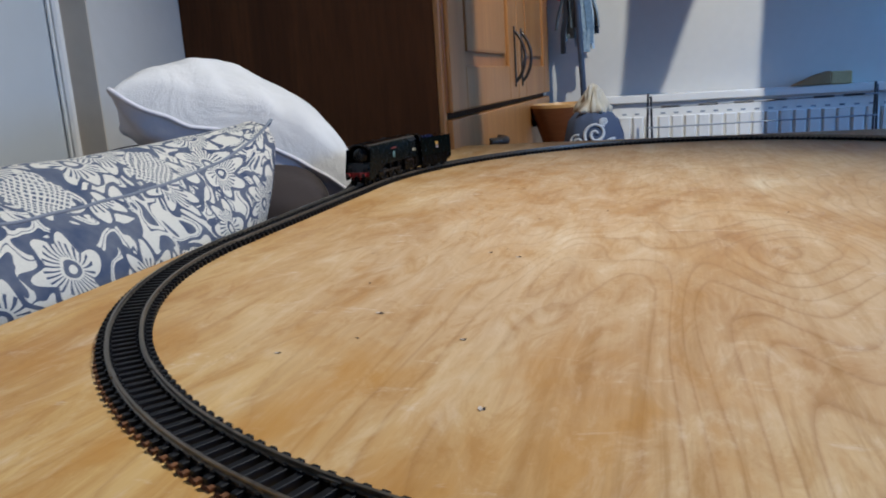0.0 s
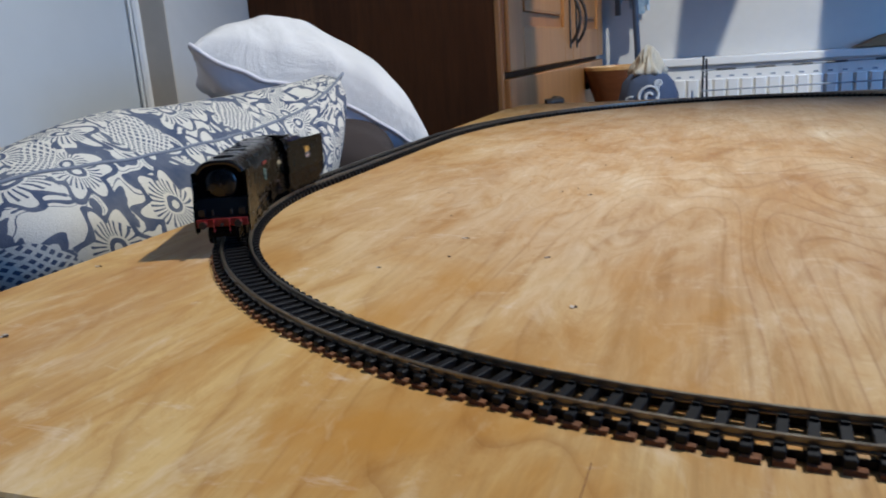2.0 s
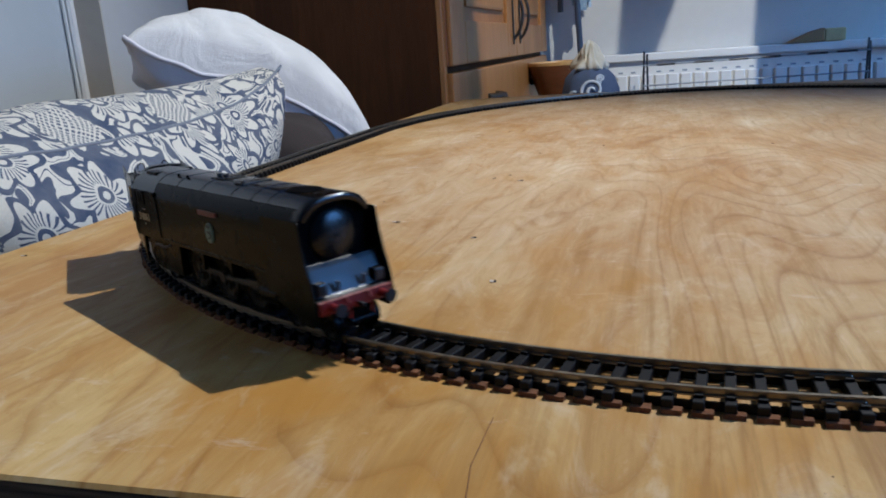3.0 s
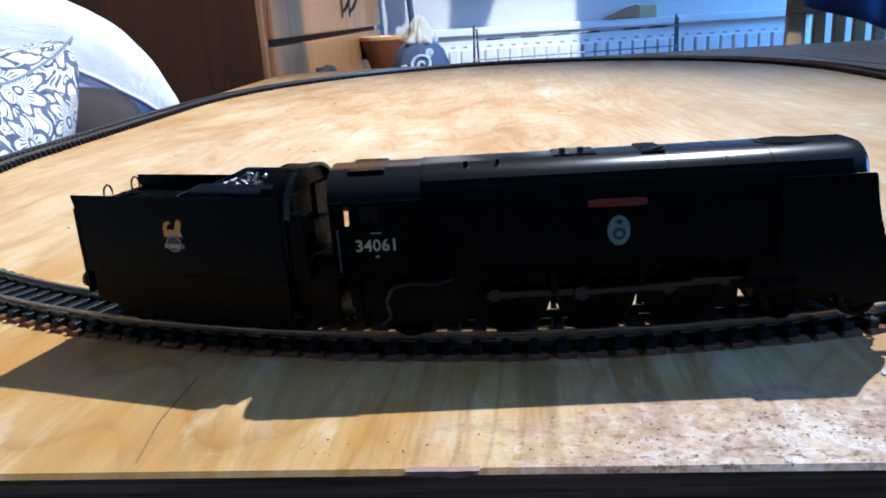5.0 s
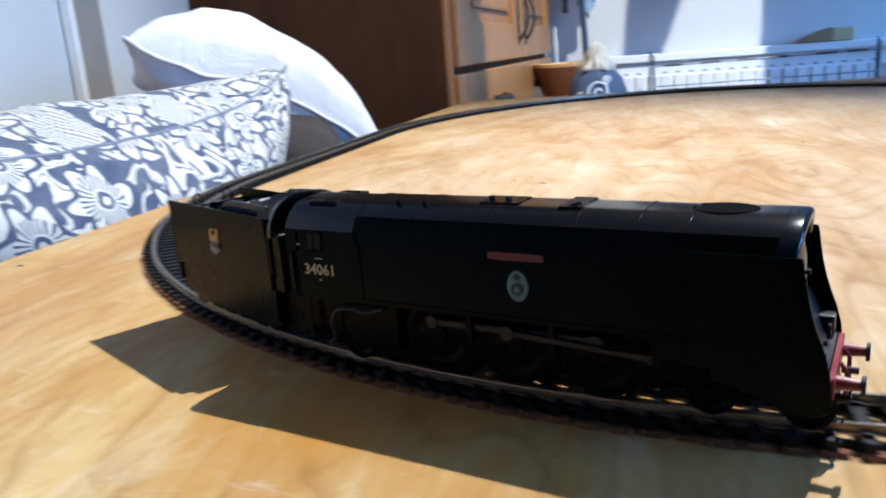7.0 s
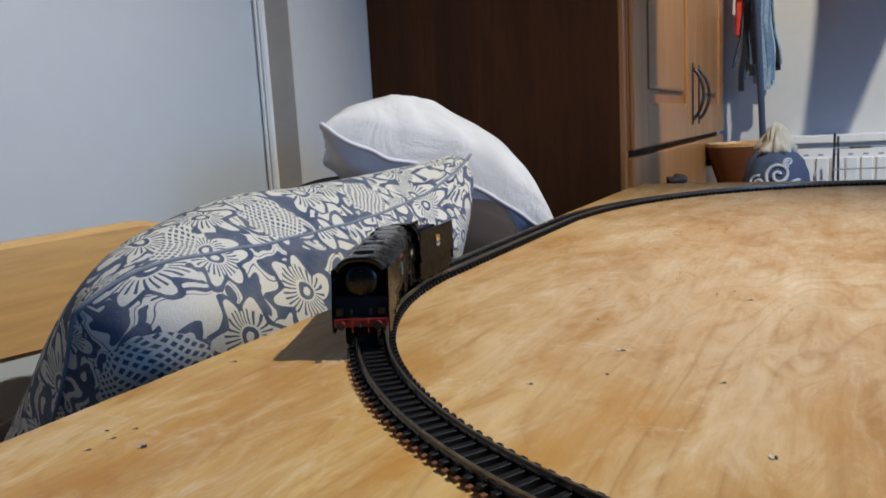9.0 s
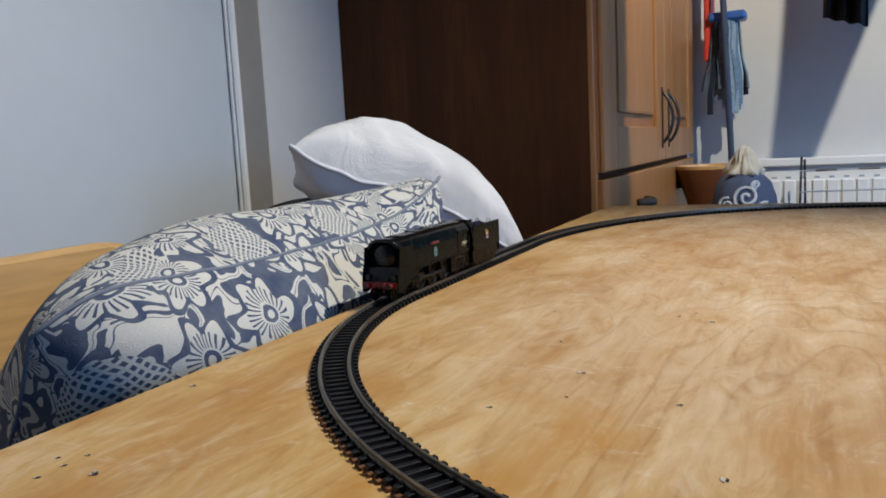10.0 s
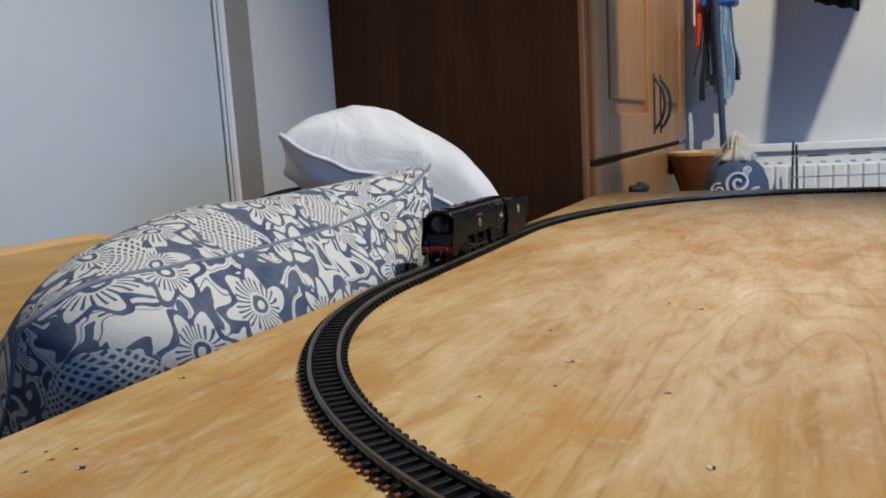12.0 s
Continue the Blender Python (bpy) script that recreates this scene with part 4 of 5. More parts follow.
for q in (-1, 1):
    part("lamp_iron", mm(box(82.6, 83.6, q * 6 - 0.8, q * 6 + 0.8, 19.0, 23.0, 0.2)), M_STEEL, engine)
    part("step_block", mm(box(79.5, 84.0, q * 13.2 - 2.2, q * 13.2 + 2.2, 18.5, 23.5, 0.7, 2)), M_GLOSSB, engine)
beam = part("buffer_beam", mm(box(84.7, 86.2, -16.6, 16.6, 12.0, 17.2, 0.2)), M_RED, engine, "red buffer beam")
for q in (-1, 1):
    bf = part("buffer_stock", mm(rod((86.1, q * 11.4, 14.4), (91.6, q * 11.4, 14.4), 1.8, 14, r2=1.3)), M_RED, beam)
    part("buffer_head", mm(rod((91.6, q * 11.4, 14.4), (92.6, q * 11.4, 14.4), 2.5, 18)), M_STEEL, bf)
    part("vacuum_pipe", mm(tube([(86.6, q * 5, 17), (88.1, q * 5, 15), (88.1, q * 5, 9)], 0.6, 6)), M_RED, beam)
part("coupling_hook", mm(box(86.6, 90.6, -0.7, 0.7, 12.6, 14.2, 0.2)), M_STEEL, beam)
part("front_coupling", mm(tube([(80, -5, 8), (89, -5, 8), (89, 5, 8), (80, 5, 8)], 0.6, 6)), M_BLACK, engine)
part("bogie_frame", mm(box(52, 86, -8.2, 8.2, 5, 10.5, 0.4)), M_BLACK, engine)
WHEELS = []
for q in (-1, 1):
    for x in (-26.5, 0.0, 26.5):
        WHEELS.append((wheel("driving_wheel", 12.2, 2.6, 11, engine, (x, q * 8.9, 12.2)), 0.0122))
    for x in (56.5, 80.0):
        WHEELS.append((wheel("bogie_wheel", 6.0, 2.4, 9, engine, (x, q * 8.9, 6.0)), 0.0060))
    WHEELS.append((wheel("trailing_wheel", 7.0, 2.4, 10, engine, (-58.0, q * 8.9, 7.0)), 0.0070))
RODS = []
for q in (-1, 1):
    b = box(-29, 29, -0.5, 0.5, -1.1, 1.1, 0.2)
    for x in (-26.5, 0, 26.5):
        rod((x, -0.9, 0), (x, 0.9, 0), 2.0, 14, bm=b)
    RODS.append((part("coupling_rod", mm(b), M_STEEL, engine), 0.0, q * 0.0122, 0.0122, 0.0 if q < 0 else math.pi / 2))

MAIN = []
for q in (-1, 1):
    b = box(0, 43, -0.5, 0.5, -0.9, 0.9, 0.2)
    rod((0, -0.9, 0), (0, 0.9, 0), 2.3, 14, bm=b)
    rod((43, -0.9, 0), (43, 0.9, 0), 1.7, 12, bm=b)
    MAIN.append((part("connecting_rod", mm(b), M_STEEL, engine), q * 0.0136, 0.0 if q < 0 else math.pi / 2))

tender = thing("model_tender", (0, 0, RAIL), "model coal tender, dark green with amber emblem, coupled behind the engine", "model train")
prof = [(16.9, 20), (16.9, 41.5), (-16.9, 41.5), (-16.9, 20)]
tank = part("tank", mm(extrude(prof, -38.6, 39, bevel=0.25)), M_GREEN, tender, "dark green slab-sided tank")
part("rear_plate", mm(extrude([(17, 20), (17, 42), (-17, 42), (-17, 20)], -40.0, -38.6, bevel=0.15)), M_GREEN, tender)
for q in (-1, 1):
    part("side_sheet", mm(extrude([(-38.6, 41), (-39.8, 46.6), (39, 46.8), (39, 41)], q * 16.9 - 0.35, q * 16.9 + 0.35, "Y", 0.08)), M_GREEN, tender, "thin upstanding side sheet")
    part("coal_rail", mm(extrude([(-6, 41.5), (-4, 44.5), (10, 50.2), (36, 50.2), (36, 41.5)], q * 13.2 - 0.45, q * 13.2 + 0.45, "Y", 0.1)), M_COALRAIL_LIT, tender, "sloping side sheet of the coal space, blue daylight in its colour")
    part("ladder_hoop", mm(tube([(-33.0, d, 42.0 + h * 0.85) for d, h in ((5 * q, 0), (5 * q, 4.5), (5.6 * q, 6.2), (7 * q, 7), (8.4 * q, 6.2), (9 * q, 4.5), (9 * q, 0))], 0.35, 6)), M_BLACK, tender)
    b = bmesh.new()
    bmesh.ops.create_cone(b, cap_ends=True, segments=20, radius1=3.0, radius2=3.0, depth=0.5, matrix=pose(-0.8, q * 17.05, 31.3, 90, 0, 0))
    em = part("emblem", mm(b), M_INK, tender, "round emblem, dark with a grey ring and an amber shape")
    part("emblem_ring", mm(tube([(-0.8 + 2.6 * math.cos(k * math.pi / 12), q * 17.35, 31.3 + 2.6 * math.sin(k * math.pi / 12)) for k in range(24)], 0.35, 6, closed=True)), M_SILVERY, em)
    b = extrude([(-4.2, 33.4), (-4.4, 36.4), (-3.6, 38.2), (-2.0, 38.8), (-1.2, 37.9), (-2.6, 37.3), (-3.0, 35.9), (-0.6, 35.7), (0.4, 36.6), (0.8, 38.6), (2.0, 39.4), (2.9, 38.2), (2.5, 36.4), (2.0, 35.2), (2.8, 33.4)], q * 17.0 - 0.35, q * 17.0 + 0.35, "Y")
    part("emblem_shape", mm(b), M_GOLD, em, "amber heraldic shape")
    part("emblem_band", mm(box(-4.6, 2.8, q * 17.1 - 0.3, q * 17.1 + 0.3, 29.6, 31.0)), M_SILVERY, em)
    part("tender_frame", mm(extrude([(-38, 20.5), (-38, 9), (-31, 8), (-28, 3.4), (-22, 3.4), (-19, 5), (-6, 5), (-3, 3.4), (3, 3.4), (6, 5), (19, 5), (22, 3.4), (28, 3.4), (31, 5), (38, 6), (38, 20.5)], q * 14.5 - 0.6, q * 14.5 + 0.6, "Y")), M_BLACK, tender)
    part("handrail", mm(rod((40.5, q * 16.5, 24), (40.5, q * 16.5, 43), 0.35, 6)), M_BLACK, tender)
    part("front_step", mm(box(37, 43, q * 15.2 - 1, q * 15.2 + 1, 8, 8.8)), M_BLACK, tender)
part("front_hood", mm(extrude(section(16.6, 26.0, 53.4), 31.4, 40.6, bevel=0.4)), M_BLACK, tender, "rounded black cab hood", 30)
part("hood_rim", mm(extrude([p for p in section(16.9, 26.0, 53.9) if p[1] > 30] + [p for p in section(16.1, 26.0, 53.0) if p[1] > 30][::-1], 40.5, 42.6)), M_ROOF, tender, "thin rim of the hood", 30)
for q in (-1, 1):
    part("hood_panel", mm(box(40.5, 41.6, q * 8.0 - 5.5, q * 8.0 + 5.5, 28, 47, 0.4)), M_BLACK, tender)
part("hood_locker", mm(box(41.5, 43.5, -8, 8, 24, 36, 0.3)), M_BLACK, tender)
# block added to close the bright gap between tender and cab
part("front_plate", mm(box(40.8, 46.5, -16, -9, 20, 41.5, 0.4)), M_BLACK, tender)
part("fall_plate", mm(box(48, 60, -10, 10, 21, 22)), M_BLACK, tender)
part("hose", mm(tube([(42 + 2.2 * k, -13.5, 25.5 + 1.0 * k + (0.3 if k % 2 else -0.3)) for k in range(8)], 0.55, 6)), M_STEEL, tender, "ribbed connecting hose")
part("chassis", mm(box(-38, 39, -8, 8, 5, 20.4)), M_BLACK, tender)
part("drag_box", mm(box(38.5, 54, -12, 12, 5, 24, 0.5)), M_BLACK, tender)
part("coal_bed", mm(extrude([(2, 42), (14, 46.5), (36, 47.0), (36, 42)], -13, 13, "Y")), M_COAL, tender)
part("coal_flap", mm(extrude([(0, 43.6), (11.6, 48.6), (12.0, 48.2), (0.4, 43.2)], -10, 4, "Y")), M_SILVERY, tender, "bare grey loading flap")
b = bmesh.new()
for k in range(150):
    q = bmesh.new()
    bmesh.ops.create_icosphere(q, subdivisions=1, radius=random.uniform(0.7, 1.5))
    for vv in q.verts:
        vv.co *= random.uniform(0.7, 1.15)
    bmesh.ops.translate(q, verts=q.verts[:], vec=(random.uniform(12, 34), random.uniform(-12, 12), random.uniform(46.8, 48.6)))
    b = join(b, q)
tagged(part("coal", mm(b), M_COAL, tender, "heap of glossy black coal"), kind="stuff")
part("filler", mm(rod((-30, 0, 41.5), (-30, 0, 44), 3.2, 18)), M_BLACK, tender)
rb = part("buffer_beam", mm(box(-41.0, -39.8, -16, 16, 11.5, 20, 0.2)), M_BLACK, tender)
for q in (-1, 1):
    bf = part("buffer_stock", mm(rod((-40.6, q * 11.4, 15), (-43.6, q * 11.4, 15), 1.6, 14)), M_BLACK, rb)
    part("buffer_head", mm(rod((-43.6, q * 11.4, 15), (-44.8, q * 11.4, 15), 2.8, 18)), M_STEEL, bf)
part("rear_coupling", mm(tube([(-38, -5, 8), (-47, -5, 8), (-47, 5, 8), (-38, 5, 8)], 0.6, 6)), M_BLACK, tender)
for q in (-1, 1):
    for x in (-25, 0, 25):
        WHEELS.append((wheel("tender_wheel", 7.0, 2.4, 9, tender, (x, q * 8.9, 7.0)), 0.0070))

# ---- the wardrobe ----
WX, WY0, WY1 = -0.460, 0.880, 2.31
ward = thing("wardrobe", ((-0.998 + WX) / 2, (WY0 + WY1) / 2, 0), "tall wardrobe, dark brown side, honey pine panelled doors and a drawer", "wardrobe")


def local_box(o, x0, x1, y0, y1, z0, z1, bevel=0.0, seg=1):
    l = o.matrix_basis.translation
    return box(x0 - l.x, x1 - l.x, y0 - l.y, y1 - l.y, z0 - l.z, z1 - l.z, bevel, seg)


part("side_panel", local_box(ward, XL + 0.001, WX - 0.022, WY0, WY0 + 0.02, 0, 2.05, 0.001), M_PANEL, ward, "plain dark brown side")
part("side_panel", local_box(ward, -0.998, WX - 0.022, WY1 - 0.02, WY1, 0, 2.05, 0.001), M_PANEL, ward)
part("top_panel", local_box(ward, -0.998, WX - 0.022, WY0 + 0.02, WY1 - 0.02, 2.03, 2.05), M_PANEL, ward)
part("carcass_front", local_box(ward, WX - 0.05, WX - 0.0225, WY0 + 0.02, WY1 - 0.02, 0.0, 2.03), M_PANEL, ward)
part("edge_strip", local_box(ward, WX - 0.0225, WX - 0.010, WY0 - 0.001, WY0 + 0.018, 0, 2.05, 0.002), M_PINE, ward)
YM = 1.655
for y0, y1, hy in ((WY0 + 0.012, YM - 0.002, YM - 0.055), (YM + 0.002, WY1 - 0.004, YM + 0.055)):
    z0, z1 = 0.822, 2.04
    # the leaf is darker pine, painting shade into the groove round the panel
    dr = part("door", local_box(ward, WX - 0.022, WX - 0.006, y0, y1, z0, z1, 0.002), M_PINE_SHADE, ward, "honey pine panelled door")
    st = 0.13
    for a, b_, c, d in ((y0, y0 + st, z0, z1), (y1 - st, y1, z0, z1), (y0 + st, y1 - st, z0, z0 + 0.092), (y0 + st, y1 - st, z1 - 0.115, z1)):
        part("door_rail", local_box(ward, WX - 0.0062, WX + 0.004, a, b_, c, d, 0.004, 2), M_PINE, dr)
    part("door_panel", local_box(ward, WX - 0.0062, WX + 0.001, y0 + st + 0.03, y1 - st - 0.03, z0 + 0.122, z1 - 0.145, 0.007, 2), M_PINE, dr)
    l = ward.matrix_basis.translation
    hx = WX + 0.004 - l.x
    pts = [(hx, hy - l.y, 0.860)] + [(hx + 0.030 * math.sin(math.pi * k / 10) ** 0.7, hy - l.y, 0.868 + 0.142 * k / 10) for k in range(11)] + [(hx, hy - l.y, 1.018)]
    hd = part("door_handle", tube(pts, 0.0045, 8), M_IRON, dr, "dark bronze bow handle", smooth=True)
    part("handle_backplate", local_box(ward, WX + 0.0038, WX + 0.008, hy - 0.006, hy + 0.006, 0.856, 1.022, 0.0018), M_IRON, hd)
for z0, z1 in ((0.44, 0.808), (0.06, 0.43)):
    dw = part("drawer", local_box(ward, WX - 0.022, WX + 0.002, WY0 + 0.012, WY1 - 0.004, z0, z1, 0.004, 2), M_PINE, ward, "honey pine drawer front")
    l = ward.matrix_basis.translation
    hz = z1 - 0.075
    for hy in (1.28, 1.95):
        part("drawer_handle", tube([(WX - l.x, hy - 0.055 - l.y, hz)] + [(WX + 0.03 * math.sin(math.pi * k / 8) ** 0.6 - l.x, hy - 0.05 + 0.1 * k / 8 - l.y, hz) for k in range(9)] + [(WX - l.x, hy + 0.055 - l.y, hz)], 0.011, 8), M_IRON, dw, "dark bronze cup handle", smooth=True)

# ---- radiator, airer ----
rad = thing("radiator", (0.415, YF - 0.06, 0.13), "white enamelled panel radiator on the wall", "radiator")
part("panel", box(-0.675, 0.675, 0.0, 0.045, 0.0, 0.655, 0.008, 2), M_RAD, rad)
part("top_grille", box(-0.677, 0.677, -0.02, 0.058, 0.635, 0.662, 0.004, 2), M_RAD, rad)
for k in range(30):
    x = -0.645 + 1.290 * k / 29
    part("flute", extrude([(x - 0.0195, 0.002), (x - 0.0165, -0.014), (x + 0.0165, -0.014), (x + 0.0195, 0.002)], 0.035, 0.585, "Z", 0.002), M_RAD, rad)
    # grey dash painting the shadow in the recess above the flute
    part("flute_shade_dash", box(x - 0.012, x + 0.004, -0.002, 0.001, 0.592, 0.598, 0.0005), M_WIRE, rad)
for x in (-0.55, 0.55):
    part("foot_bracket", box(x - 0.015, x + 0.015, 0.0, 0.06, -0.13, 0.05), M_RAD, rad)

airer = thing("clothes_airer", (0.25, 2.14, 0), "folded grey wire clothes airer with dark joints", "clothes airer")
for x in (-0.36, 0.33):
    part("upright", rod((x - 0.012, 0, 0.0), (x + 0.006, 0.0, 0.80), 0.0038, 8), M_DARKW, airer)
    part("upright", rod((x + 0.03, 0.03, 0.0), (x + 0.015, 0.02, 0.79), 0.0038, 8), M_DARKW, airer)
for z, y in ((0.757, -0.004), (0.690, -0.004), (0.62, -0.004), (0.50, 0.0)):
    part("drying_bar", rod((-0.36, y, z - 0.004), (0.345, y, z + 0.006), 0.0026, 8), M_WIRE, airer)
for k in range(6):
    x = -0.32 + 0.115 * k + random.uniform(-0.02, 0.02)
    part("bar_sleeve", rod((x, -0.004, 0.757 - 0.004 + (x + 0.36) * 0.0142), (x + 0.06, -0.004, 0.757 - 0.004 + (x + 0.42) * 0.0142), 0.0036, 8), M_DARKW, airer)
part("drying_bar", rod((0.345, -0.03, 0.63), (1.15, -0.03, 0.625), 0.006, 8), M_WIRE, airer, "pale blue-white bar")

wedge = thing("wooden_brush", (0.46, YF - 0.055, 0.793), "old wooden scrubbing brush with yellowed bristles on the radiator", "brush")
part("brush_back", extrude([(-0.10, 0.0), (-0.02, 0.035), (0.02, 0.045), (0.02, 0.0)], -0.03, 0.03, "Y", 0.003), M_CARD, wedge)
part("bristles", box(0.021, 0.085, -0.028, 0.028, 0.0, 0.042, 0.003), M_CARDY, wedge)

# ---- bin, bag and mop beside the wardrobe ----
tub = thing("plant_stand", (-0.366, 1.91, 0.0), "turned wooden bowl on a stem beside the wardrobe", "plant stand")
b = bmesh.new()
rings = []
for r, z in ((0.07, 0.0), (0.05, 0.03), (0.05, 0.60), (0.075, 0.685), (0.112, 0.782), (0.112, 0.792), (0.102, 0.792), (0.06, 0.66)):
    rings.append([b.verts.new((r * math.cos(k * math.pi / 14) * 0.9, r * math.sin(k * math.pi / 14), z)) for k in range(28)])
for u, w in zip(rings, rings[1:]):
    for k in range(28):
        b.faces.new((u[k], u[(k + 1) % 28], w[(k + 1) % 28], w[k]))
b.faces.new(rings[-1])
b.faces.new(rings[0][::-1])
b.normal_update()
# outside coloured dark for its shade, upward faces pale for the lamplight
for f in b.faces:
    f.material_index = 1 if f.normal.z > 0.2 or f.calc_center_median().z > 0.783 else 0
bowl = part("bowl", b, M_BOWL_SHADE, tub, smooth=40)
bowl.data.materials.append(M_BENT)

bag = thing("fabric_bag", (-0.250, 1.70, 0.0), "blue swirl-printed bag gathered at a crumpled cream lace neck", "bag")


def blob(profile, name, material, parent, label="", lump=0.012, seed=0, n=40):
    b = bmesh.new()
    lay = b.loops.layers.uv.new("UVMap")
    rings = []
    for i, (r, z) in enumerate(profile):
        ring = []
        for k in range(n):
            a = 2 * math.pi * k / n
            q = r * (1 + lump / max(r, 0.02) * noise.noise(Vector((math.cos(a) * 3, math.sin(a) * 3, z * 22 + seed))))
            ring.append(b.verts.new((q * math.cos(a), q * math.sin(a), z + lump * 0.5 * noise.noise(Vector((a * 2, z * 30, seed))))))
        rings.append(ring)
    for i, (u, w) in enumerate(zip(rings, rings[1:])):
        for k in range(n):
            f = b.faces.new((u[k], u[(k + 1) % n], w[(k + 1) % n], w[k]))
            for l, (kk, zz) in zip(f.loops, ((k, profile[i][1]), (k + 1, profile[i][1]), (k + 1, profile[i + 1][1]), (k, profile[i + 1][1]))):
                l[lay].uv = (kk / n * 1.4, zz * 2.2)
    b.faces.new(rings[0][::-1])
    b.faces.new(rings[-1])
    return part(name, b, material, parent, label, smooth=True)


blob([(0.065, 0.0), (0.086, 0.2), (0.095, 0.45), (0.093, 0.64), (0.083, 0.71), (0.069, 0.748), (0.046, 0.772)], "bag_body", M_BAG, bag, "", 0.008, 1)
blob([(0.046, 0.765), (0.050, 0.776), (0.040, 0.792), (0.030, 0.806), (0.021, 0.826), (0.012, 0.842), (0.004, 0.847)], "bag_neck", M_LACE, bag, "crumpled cream lace neck", 0.024, 5, 64)

for cx, cz, rr, way in ((0.012, 0.712, 0.036, 1), (-0.040, 0.690, 0.022, -1), (0.058, 0.672, 0.026, -1), (-0.012, 0.648, 0.030, -1), (0.034, 0.745, 0.012, 1)):
    pts = []
    for k in range(34):
        a, r = way * (0.3 + k * 0.33), rr * (0.12 + 0.88 * k / 33)
        x, z = cx + r * math.cos(a), cz + r * math.sin(a)
        if z > 0.760:
            break
        pts.append((x, -math.sqrt(max(0.0004, (0.094 - 0.35 * max(0.0, z - 0.68)) ** 2 - x * x)) - 0.003, z))
    part("swirl_print", tube(pts, 0.0046 * (0.6 + rr * 12), 6), M_BAGP, bag, "pale printed swirl", smooth=True)

mop = thing("floor_mop", (-0.293, 2.14, 0.0), "mop stood head up, blue handle, grey-blue cloth strips", "mop")
part("handle", rod((0.02, -0.07, 0.01), (-0.05, -0.01, 1.37), 0.0105, 12), M_MOPH, mop, "dark blue handle")
part("head_clip", box(-0.10, 0.02, 0.02, 0.11, 1.255, 1.285, 0.008), M_MOPB, mop, "bright blue plastic clip")
part("head_plate", box(-0.115, -0.085, 0.05, 0.12, 1.13, 1.45, 0.006), M_MOPR, mop, "red plastic plate")
for k in range(16):
    a = 2 * math.pi * k / 16 + random.uniform(-0.1, 0.1)
    r0, r1 = 0.035, random.uniform(0.055, 0.085)
    ln = random.uniform(0.20, 0.33)
    c = Vector((-0.045, 0.065, 1.265))
    pts = [c + Vector((math.cos(a) * (r0 + (r1 - r0) * f) + 0.004 * math.sin(9 * f + k), math.sin(a) * (r0 + (r1 - r0) * f), -ln * f)) for f in (0, 0.15, 0.35, 0.6, 0.8, 1.0)]
    b = bmesh.new()
    t_ = Vector((-math.sin(a), math.cos(a), 0)) * random.uniform(0.010, 0.016)
    o_ = Vector((math.cos(a), math.sin(a), 0)) * 0.0025
    rr = [[b.verts.new(p + s1 * t_ + s2 * o_) for s1, s2 in ((-1, -1), (1, -1), (1, 1), (-1, 1))] for p in pts]
    for u, w in zip(rr, rr[1:]):
        for j in range(4):
            b.faces.new((u[j], u[(j + 1) % 4], w[(j + 1) % 4], w[j]))
    b.faces.new(rr[0][::-1])
    b.faces.new(rr[-1])
    part("cloth_strip", b, M_STRIP, mop)

# ---- chair, cushions ----
chair = thing("bentwood_chair", (-0.80, -0.10, 0.0), "pale bentwood chair with a curved back beside the board", "chair")
pr = [(-0.36, 0.66)] + arc(-0.26, 0.70, 0.095, 180, 90, 6) + arc(0.14, 0.67, 0.125, 85, 0, 6) + [(0.265, 0.62), (0.15, 0.66), (-0.2, 0.68)]
bb = extrude(pr, -0.10, -0.075, "X", 0.006)
part("backrest", bb, M_BENT, chair, "curved pale plywood back")
for y in (-0.30, 0.18):
    part("back_post", box(-0.098, -0.077, y, y + 0.03, 0.43, 0.68, 0.004), M_BENT, chair)
part("seat", box(-0.075, 0.27, -0.34, 0.55, 0.43, 0.46, 0.01, 2), M_BENT, chair)
for x in (-0.07, 0.22):
    for y in (-0.32, 0.50):
        part("leg", box(x, x + 0.04, y, y + 0.04, 0, 0.43, 0.005), M_BENT, chair)

pillow("patterned_cushion", 0.282, 0.235, 0.116, ((-0.675, -0.017, 0.637), (0, 1, 0.040), (-0.66, 0, -0.75)), M_PRINT, "blue and cream floral printed cushion with corded seam", "cushion", corner=0.027, lift=0.022, seed=3, droop=0.0, taper=0.26, flat=0.32, power=0.34, seam_mat=M_PIPE_C, cord=0.0017)
pillow("white_pillow", 0.172, 0.162, 0.090, ((-0.688, 0.440, 0.831), (0.67, 0.60, -0.42), (-0.62, 0.72, 0.05)), M_WHITE, "white cotton pillow slumped over the cushion", "pillow", bend=0.030, tip=0.030, hem=1.0, seed=8, power=0.30, wrinkle=0.010, seam_mat=M_WHITE_SHADE, under=M_WHITE_SHADE, folds=0.006, cord=0.0034)
pillow("dark_cushion", 0.20, 0.19, 0.08, ((-0.70, 0.40, 0.735), (0.9, 0.2, -0.1), (-0.2, 0.95, 0.0)), M_DARKCL, "dark brown cushion under the pillow", "cushion", seed=12, wrinkle=0.012)
pillow("seat_cushion", 0.42, 0.17, 0.11, ((-0.70, 0.05, 0.555), (0, 1, 0), (1, 0, 0)), M_DARKCL, "dark brown seat cushion on the chair", "cushion", seed=21)

# ---- right end of the room ----
stool = thing("slatted_chair", (1.10, 1.90, 0.0), "brown slatted chair back half hidden by a blue garment", "chair")
for k in range(7):
    part("slat", box(-0.21 + 0.06 * k, -0.175 + 0.06 * k, -0.012, 0.012, 0.43, 0.80, 0.003), M_CARD, stool)
